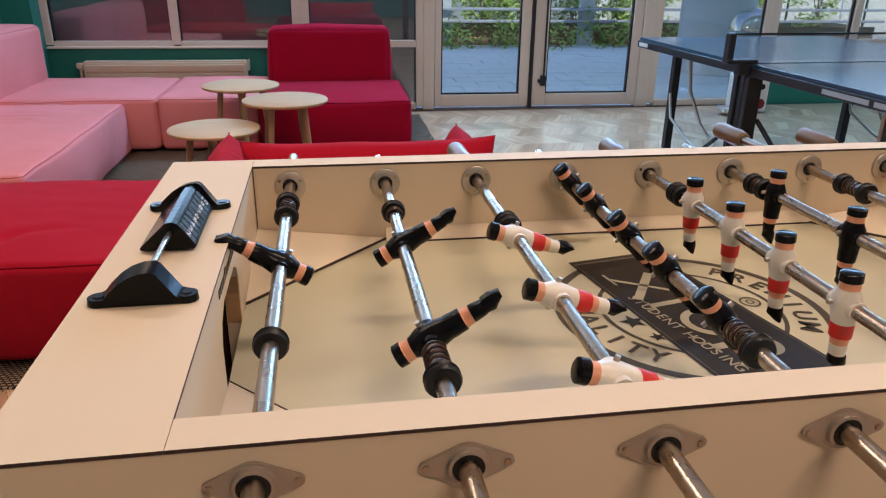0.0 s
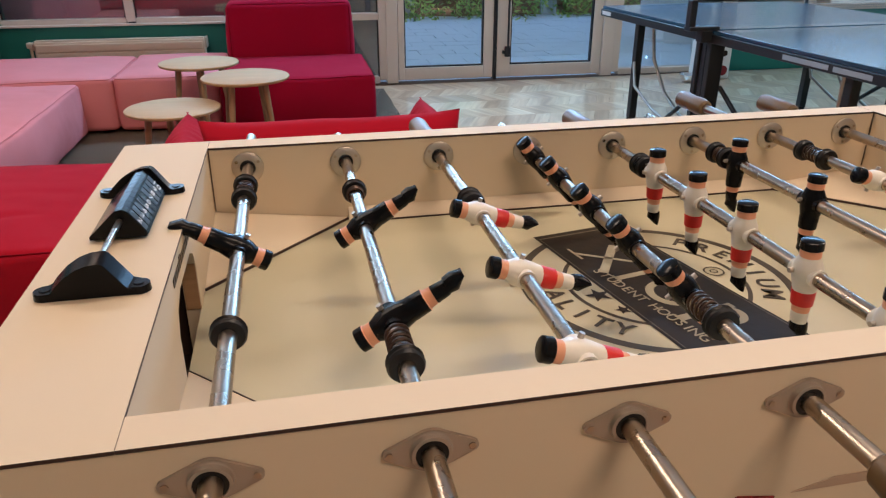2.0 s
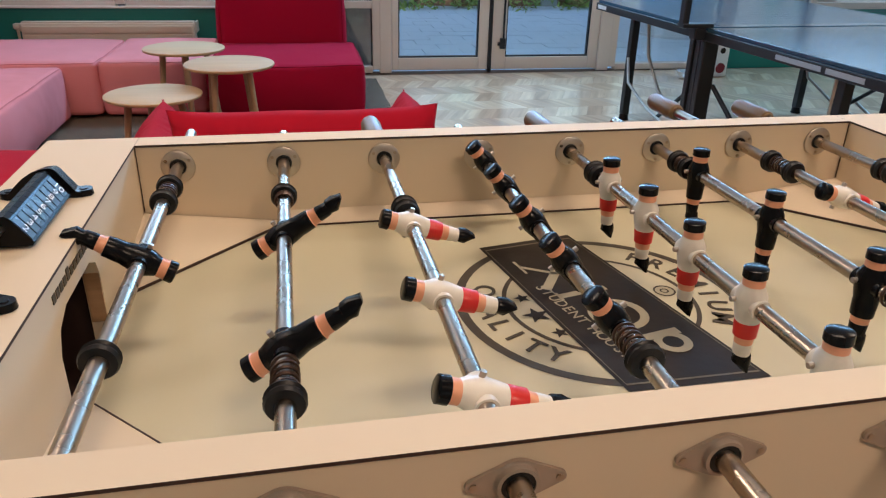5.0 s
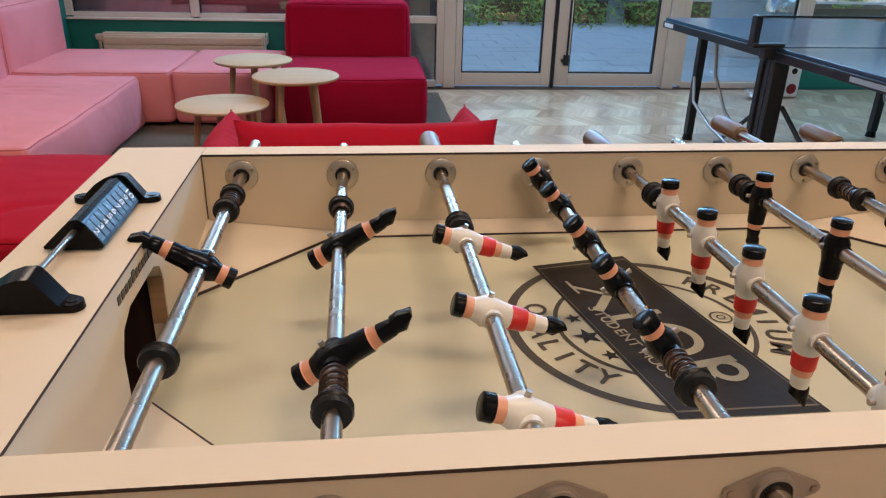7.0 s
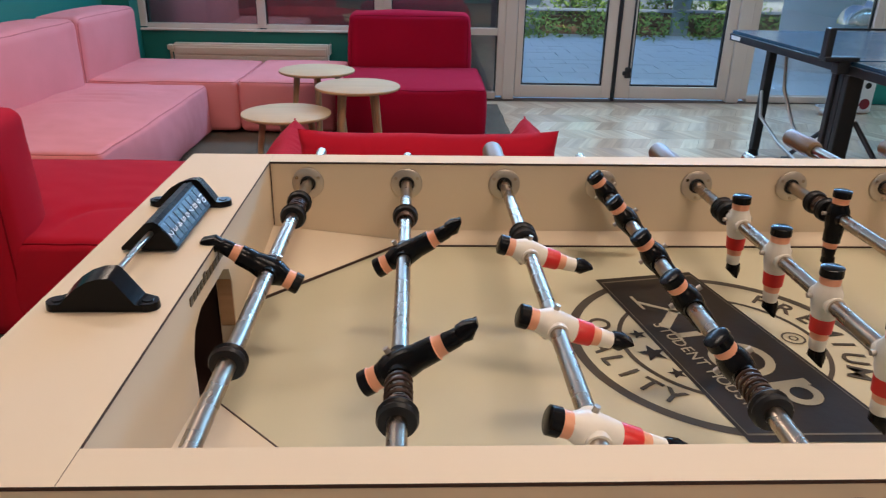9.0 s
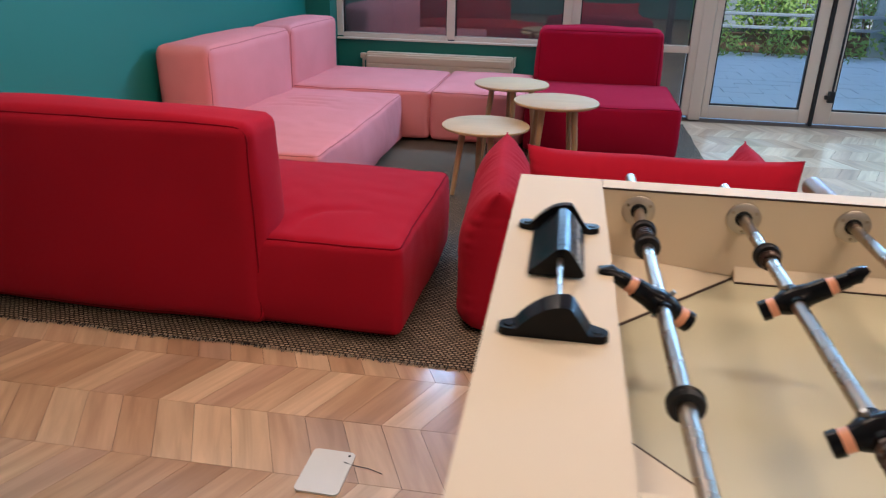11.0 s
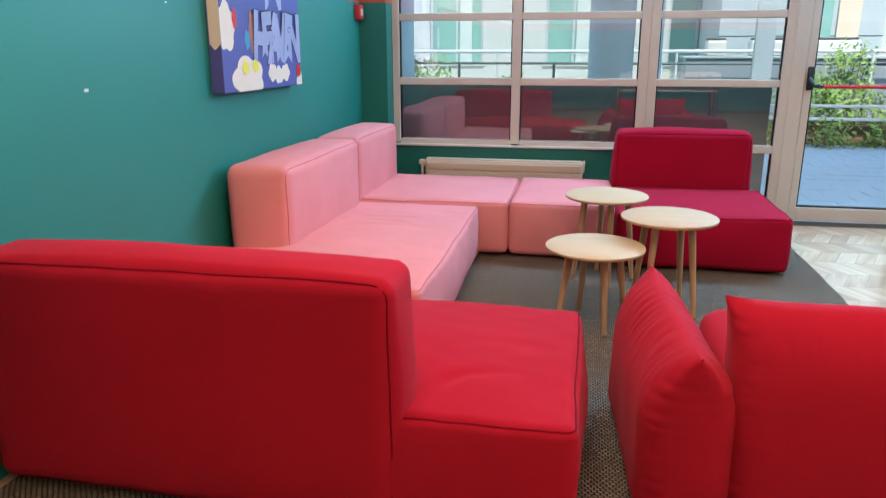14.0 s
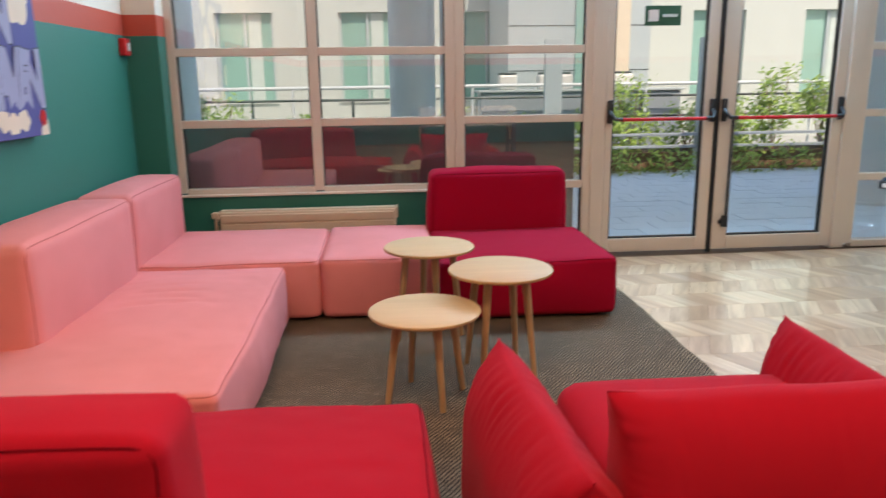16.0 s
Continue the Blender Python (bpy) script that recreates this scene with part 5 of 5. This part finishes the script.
def graffiti(word, y, z, w, h):
    step = w / len(word)
    for k, ch in enumerate(word):
        for mat_, s, dx, fat in ((M_PRINT, 1.0, 0.0030, 0.022), (M_LILAC, 1.0, 0.0036, 0.0178)):
            m = Matrix.Translation((CX + dx + 0.00004 * k, y + step * (k - (len(word) - 1) / 2), z)) @ TURN @ Matrix.Diagonal((0.72 * s, 1.15 * s, 1, 1)) @ Matrix.Rotation(radians((-4, 5, -3, 4, -5, 3)[k % 6]), 4, "Z")
            lettering(ch, h, m, mat_, CV, "painted_letter", 0.0001, "", fat)


graffiti("HEAVEN", 3.225, 1.375, 0.52, 0.30)
graffiti("IN", 3.17, 1.65, 0.18, 0.27)
CV.location, CV.scale = (-2.42, 3.131, 1.11), (1, 1.055, 1)
# chipped paint specks
for y, z, s in ((1.72, 1.176, 0.011), (2.30, 1.51, 0.007)):
    single("paint_chip", bx(WX0, WX0 + 0.0012, y - s, y + s, z - s * 0.5, z + s * 0.5), M_WHITE, (WX0, y, z), "small white chip in the teal paint", "chip", "paint chips")

# card lying on the floor
cd = thing("plastic_tag", (-0.66, 0.4, 0.002), "white rounded plastic tag with a thin cord on the parquet", "tag")
b = bmesh.new()
prism(b, [(p[0], p[1]) for p in loop_rect("z", (-0.725, 0.30), (-0.608, 0.468), 0, 0.014)], "z", 0.0008, 0.006)
part("card", b, M_WHITE, cd)
b = bmesh.new()
cyl(b, (-0.622, 0.452, 0.0058), (-0.622, 0.452, 0.0066), 0.004)
part("eyelet", b, M_BLACK, cd)
b = bmesh.new()
tube(b, [(-0.63, 0.425, 0.007), (-0.60, 0.42, 0.004), (-0.56, 0.418, 0.003), (-0.52, 0.405, 0.003)], 0.0012, 5)
part("cord", b, M_BLACK, cd, "thin dark cord")

# ---- outside ----
bm = bmesh.new()
bmesh.ops.create_grid(bm, x_segments=4, y_segments=4, size=400)
bmesh.ops.translate(bm, verts=bm.verts, vec=(0, 0, -0.16))
structure("ground", bm, M_GROUND, "grey ground outside reaching the horizon", "ground")
rng = random.Random(4)
bm = bmesh.new()
for i in range(-14, 26):
    for j in range(0, 17):
        x, y = i * 0.4 + (0.2 if j % 2 else 0), 5.4 + j * 0.3
        dz = rng.uniform(-0.002, 0.002)
        box(bm, x + 0.003, x + 0.397, y + 0.003, y + 0.297, -0.06, -0.03 + dz)
pv = structure("pavement", bm, M_PAVE, "pale grey paving slabs of the courtyard", "pavement")
pv["kind"] = "stuff"
bm = bx(-2.4, 0.79, 5.56, 5.66, -0.05, 1.035, 0.01)
structure("screen_wall", bm, M_DARKWALL, "dark low wall close outside the windows", "wall")

# planting bed with timber edge and shrubs
PBY = 10.55
pb = thing("planting_bed", (2.5, PBY, -0.05), "long planting bed edged with dark timber boards", "planter")
for k in range(2):
    for j in range(6):
        x0 = -4.0 + j * 2.2
        part("board", bx(x0, x0 + 2.19, PBY - 0.04, PBY + 0.02, -0.05 + k * 0.15, 0.09 + k * 0.15, 0.008), M_BRICK, pb)
part("soil", bx(-4, 9.2, PBY + 0.021, PBY + 1.2, -0.05, 0.22), M_SOIL, pb)


for px in (1.75, 4.05, 6.3):
    part("post", bx(px - 0.13, px + 0.13, PBY - 0.12, PBY - 0.045, -0.05, 1.9, 0.01), M_CONCRETE, pb, "pale square post")
for k in range(2):
    part("bench_rail", bx(-4.0, 9.2, PBY - 0.22, PBY - 0.125, 0.32 + 0.18 * k, 0.36 + 0.18 * k, 0.008), M_GREYBOX, pb, "weathered grey timber rail")


def shrub(x, y, z, w, h, n, seed):
    r = random.Random(seed)
    t = thing("shrub", (x, y, z), "loose leafy green shrub in the planting bed", "shrub", "shrubs")
    b = bmesh.new()
    tips = []
    for k in range(7):
        a = r.uniform(0, 6.28)
        p = Vector((x + math.cos(a) * w * 0.42 * r.random(), y + math.sin(a) * 0.25, z + h * r.uniform(0.55, 1.0)))
        tube(b, [(x + r.uniform(-0.1, 0.1), y, z), (Vector((x, y, z)) + p) / 2 + Vector((r.uniform(-.05, .05), 0, 0)), p], 0.007, 5)
        tips.append(p)
    part("stems", b, M_BRICK, t, "thin brown stems")
    b = bmesh.new()
    cl = [Vector((x + r.gauss(0, w * 0.3), y + r.gauss(0, 0.16), z + h * r.uniform(0.05, 0.75))) for _ in range(14)] + tips
    for _ in range(n):
        c = r.choice(cl) + Vector((r.gauss(0, 0.09), r.gauss(0, 0.08), r.gauss(0, 0.08)))
        if c.z < z:
            c.z = z + 0.02
        u = Vector((r.uniform(-1, 1), r.uniform(-1, 1), r.uniform(-1, 1))).normalized()
        w2 = u.orthogonal().normalized()
        L, W = r.uniform(0.03, 0.06), r.uniform(0.012, 0.024)
        vs = [b.verts.new(c - u * L), b.verts.new(c + w2 * W), b.verts.new(c + u * L), b.verts.new(c - w2 * W)]
        b.faces.new(vs)
    lf = part("foliage", b, M_LEAF, t)
    lf["kind"] = "stuff"


for k, (x, w, h, n) in enumerate(((-3.1, 0.9, 0.75, 800), (-1.9, 0.6, 0.55, 500), (0.3, 0.9, 0.5, 700), (1.5, 0.9, 0.45, 800), (2.45, 0.9, 0.6, 1100), (3.1, 0.8, 0.95, 1300), (3.95, 0.9, 0.55, 1000), (4.7, 0.8, 0.6, 1000), (5.4, 0.8, 1.05, 1300), (6.2, 0.9, 0.9, 1200), (7.2, 1.0, 1.0, 1200), (8.3, 1.0, 1.0, 1000))):
    shrub(x, PBY + 0.3, 0.2, w, h + 0.12, int(n * 0.95), 20 + k)
for k, (x, w) in enumerate(((0.9, 1.0), (1.9, 0.8), (2.6, 0.9), (3.5, 1.0), (4.5, 0.8), (5.3, 1.0), (6.3, 0.9))):
    shrub(x, PBY - 0.3, -0.03, w, 0.32, 300, 60 + k)

rl = thing("railing", (2, 11.9, 0), "thin dark metal railing behind the planting bed", "railing")
b = bmesh.new()
cyl(b, (-6, 12.3, 1.24), (10, 12.3, 1.24), 0.03, seg=8)
part("upper_rail", b, M_COLUMN, rl, "white upper rail", 40)
for k in range(6):
    b = bmesh.new()
    cyl(b, (-5.2 + 3.0 * k, 12.3, -0.16), (-5.2 + 3.0 * k, 12.3, 1.22), 0.022, seg=8)
    part("white_post", b, M_COLUMN, rl, "white post", 40)
for z in (1.05, 0.72):
    b = bmesh.new()
    cyl(b, (-6, 11.9, z), (10, 11.9, z), 0.02, seg=8)
    part("handrail", b, M_RAIL, rl, smooth=40)
for k in range(11):
    b = bmesh.new()
    cyl(b, (-6 + 1.6 * k, 11.9, -0.16), (-6 + 1.6 * k, 11.9, 1.07), 0.022, seg=8)
    part("post", b, M_RAIL, rl, smooth=40)


def column(x, y, r, h, label, mat):
    b = bmesh.new()
    lathe(b, (x, y, -0.1), (0, 0, 1), [(0, r * 1.03), (0.1, r * 1.03), (0.11, r), (h, r)], 40)
    single("column", b, mat, (x, y, -0.1), label, "column", "courtyard columns", smooth=40)


column(-2.68, 7.2, 0.19, 6, "round pale blue column", M_PALEBLUE)
column(-0.42, 7.2, 0.225, 6, "round pale grey column", M_COLUMN)
column(-0.03, 7.2, 0.115, 6, "slim round pale blue column", M_PALEBLUE)
column(4.69, 7.5, 0.435, 6, "thick round pale column", M_COLUMN)

bo = thing("bollard", (4.62, 6.6, -0.05), "chrome domed bollard on the paving", "bollard")
b = bmesh.new()
cyl(b, (4.62, 6.6, -0.04), (4.62, 6.6, 0.55), 0.15, seg=28)
part("post", b, M_CONCRETE, bo, smooth=40)
b = bmesh.new()
lathe(b, (4.62, 6.6, 0.55), (0, 0, 1), [(0, 0.235)] + [(0.24 * math.sin(radians(a)), 0.235 * math.cos(radians(a))) for a in range(8, 89, 10)], 36)
part("dome", b, M_CHROME, bo, "mirror-bright steel dome", 60)

# building across the courtyard
BY = 18.0
hb = thing("courtyard_building", (2, BY, 0), "white rendered building with tall green-tinted windows", "building")
wins = []
for k in range(9):
    x0 = -10.4 + k * 2.9
    wins.append((x0, x0 + 1.35))
b = bmesh.new()
edges = [-16.0] + [e for w in wins for e in w] + [20.0]
for k in range(0, len(edges), 2):
    box(b, edges[k], edges[k + 1], BY, BY + 0.3, -0.2, 7.2)
for x0, x1 in wins:
    box(b, x0, x1, BY, BY + 0.3, -0.2, 0.9)
    box(b, x0, x1, BY, BY + 0.3, 2.95, 4.2)
    box(b, x0, x1, BY, BY + 0.3, 6.2, 7.2)
part("wall", b, M_FACADE, hb)
part("roof", bx(-16.2, 20.2, BY - 0.3, BY + 6, 7.2, 7.5), M_CONCRETE, hb)
for x0, x1 in wins:
    for z0, z1 in ((0.9, 2.95), (4.2, 6.2)):
        wd = part("window", bx(x0, x1, BY + 0.2, BY + 0.24, z0, z1), M_TEALGLASS, hb, "green-tinted window")
        fr = bmesh.new()
        for a, c in ((x0, x0 + 0.06), (x1 - 0.06, x1), ((x0 + x1) / 2 - 0.03, (x0 + x1) / 2 + 0.03)):
            box(fr, a, c, BY + 0.12, BY + 0.199, z0, z1)
        part("window_frame", fr, M_CONCRETE, wd)
        part("blind", bx(x0 + 0.75, x0 + 1.05, BY + 0.16, BY + 0.198, z0 + 0.02, z1 - 0.02), M_CURTAIN, wd, "pale half-drawn blind")
        part("sill", bx(x0 - 0.05, x1 + 0.05, BY - 0.06, BY - 0.001, z0 - 0.05, z0), M_FACADE, wd)
# projecting grey wing with a concrete front
gw = thing("grey_annex", (2.6, 15.2, 0), "pale grey clad annex with a glazed doorway", "building")
part("wall", bx(1.9, 4.9, 15.2, 17.9, -0.2, 6.0), M_CONCRETE, gw)
for k in range(4):
    part("panel_joint", bx(1.899, 4.9, 15.196, 15.1995, 0.6 + k * 0.9, 0.62 + k * 0.9), M_RAIL, gw)
part("window", bx(3.3, 3.95, 15.15, 15.199, 0.5, 3.2), M_TEALGLASS, gw, "tall green-tinted window")
part("blind", bx(4.05, 4.45, 15.15, 15.199, 0.5, 3.2), M_CLOUD, gw, "cream panel")
# long grey counter with white tubs
ct = thing("garden_counter", (2.6, 12.9, -0.16), "long grey outdoor counter", "counter")
part("cabinet", bx(1.0, 4.6, 12.7, 13.2, -0.16, 1.12, 0.02), M_GREYBOX, ct)
part("worktop", bx(0.95, 4.65, 12.65, 13.25, 1.121, 1.16, 0.01), M_CONCRETE, ct)
for x, w in ((1.5, 0.16), (2.35, 0.30), (3.35, 0.42)):
    tb = thing("garden_tub", (x, 12.95, 1.16), "white tapered tub with a dark rim on the counter", "tub", "garden tubs")
    b = bmesh.new()
    box(b, x - w, x + w, 12.8, 13.1, 1.161, 1.42, 0.04)
    part("tub", b, M_WHITE, tb)
    b = bmesh.new()
    box(b, x - w * 0.9, x + w * 0.9, 12.83, 13.07, 1.421, 1.46, 0.01)
    part("rim", b, M_RAIL, tb)

# ---- chevron parquet ----
PITCH, ROW, SLANT, GAP = 0.1147, 0.25, 0.116, 0.0007
rng = random.Random(9)
ROT = Matrix.Rotation(radians(1.2), 4, "Z")


def plank_points(s):
    return [(GAP, GAP), (PITCH - GAP, GAP), (PITCH - GAP + s, ROW - GAP), (GAP + s, ROW - GAP)]


def plank_into(bm, uvl, o, s, u0):
    pts = plank_points(s)
    low = [bm.verts.new(ROT @ Vector((o[0] + p[0], o[1] + p[1], -0.012))) for p in pts]
    top = [bm.verts.new(ROT @ Vector((o[0] + p[0], o[1] + p[1], 0.0))) for p in pts]
    fs = [bm.faces.new(top)] + [bm.faces.new((low[i], low[(i + 1) % 4], top[(i + 1) % 4], top[i])) for i in range(4)]
    uv = [(u0 + (0.27 if i > 1 else 0), 0.095 if i in (1, 2) else 0) for i in range(4)]
    for f in fs:
        for l in f.loops:
            k = (top.index(l.vert) if l.vert in top else low.index(l.vert))
            l[uvl].uv = uv[k]


shapes = []
for s in (SLANT, -SLANT):
    b = bmesh.new()
    uvl = b.loops.layers.uv.new("UVMap")
    plank_into(b, uvl, (0, 0), s, 0.0)
    shapes.append(mesh_of("plank", b, M_PLANK))
rest = bmesh.new()
rest_uv = rest.loops.layers.uv.new("UVMap")
count = 0
for j in range(-21, 21):
    y = 0.622 + j * ROW
    s = -SLANT if j % 2 else SLANT
    for i in range(-25, 78):
        x = -0.335 + i * PITCH + (0 if s > 0 else SLANT)
        c = ROT @ Vector((x, y + ROW / 2, 0))
        if not (WX0 - 0.16 < c.x < WX1 + 0.06 and WY0 - 0.1 < c.y < WY1 - 0.1):
            continue
        if -2.4 < c.x < 0.55 and 1.25 < c.y < 4.7:
            continue
        if -2.4 < c.x < 0.0 and -0.2 < c.y < 1.1 and count < 300:
            ob = new("plank", shapes[0 if s > 0 else 1])
            ob.parent = floor
            ob.location = ROT @ Vector((x, y, 0))
            count += 1
        else:
            plank_into(rest, rest_uv, (x, y), s, rng.uniform(0, 9))
pr = new("planks", mesh_of("planks", rest, M_PLANKS))
pr.parent = floor
pr["kind"] = "stuff"
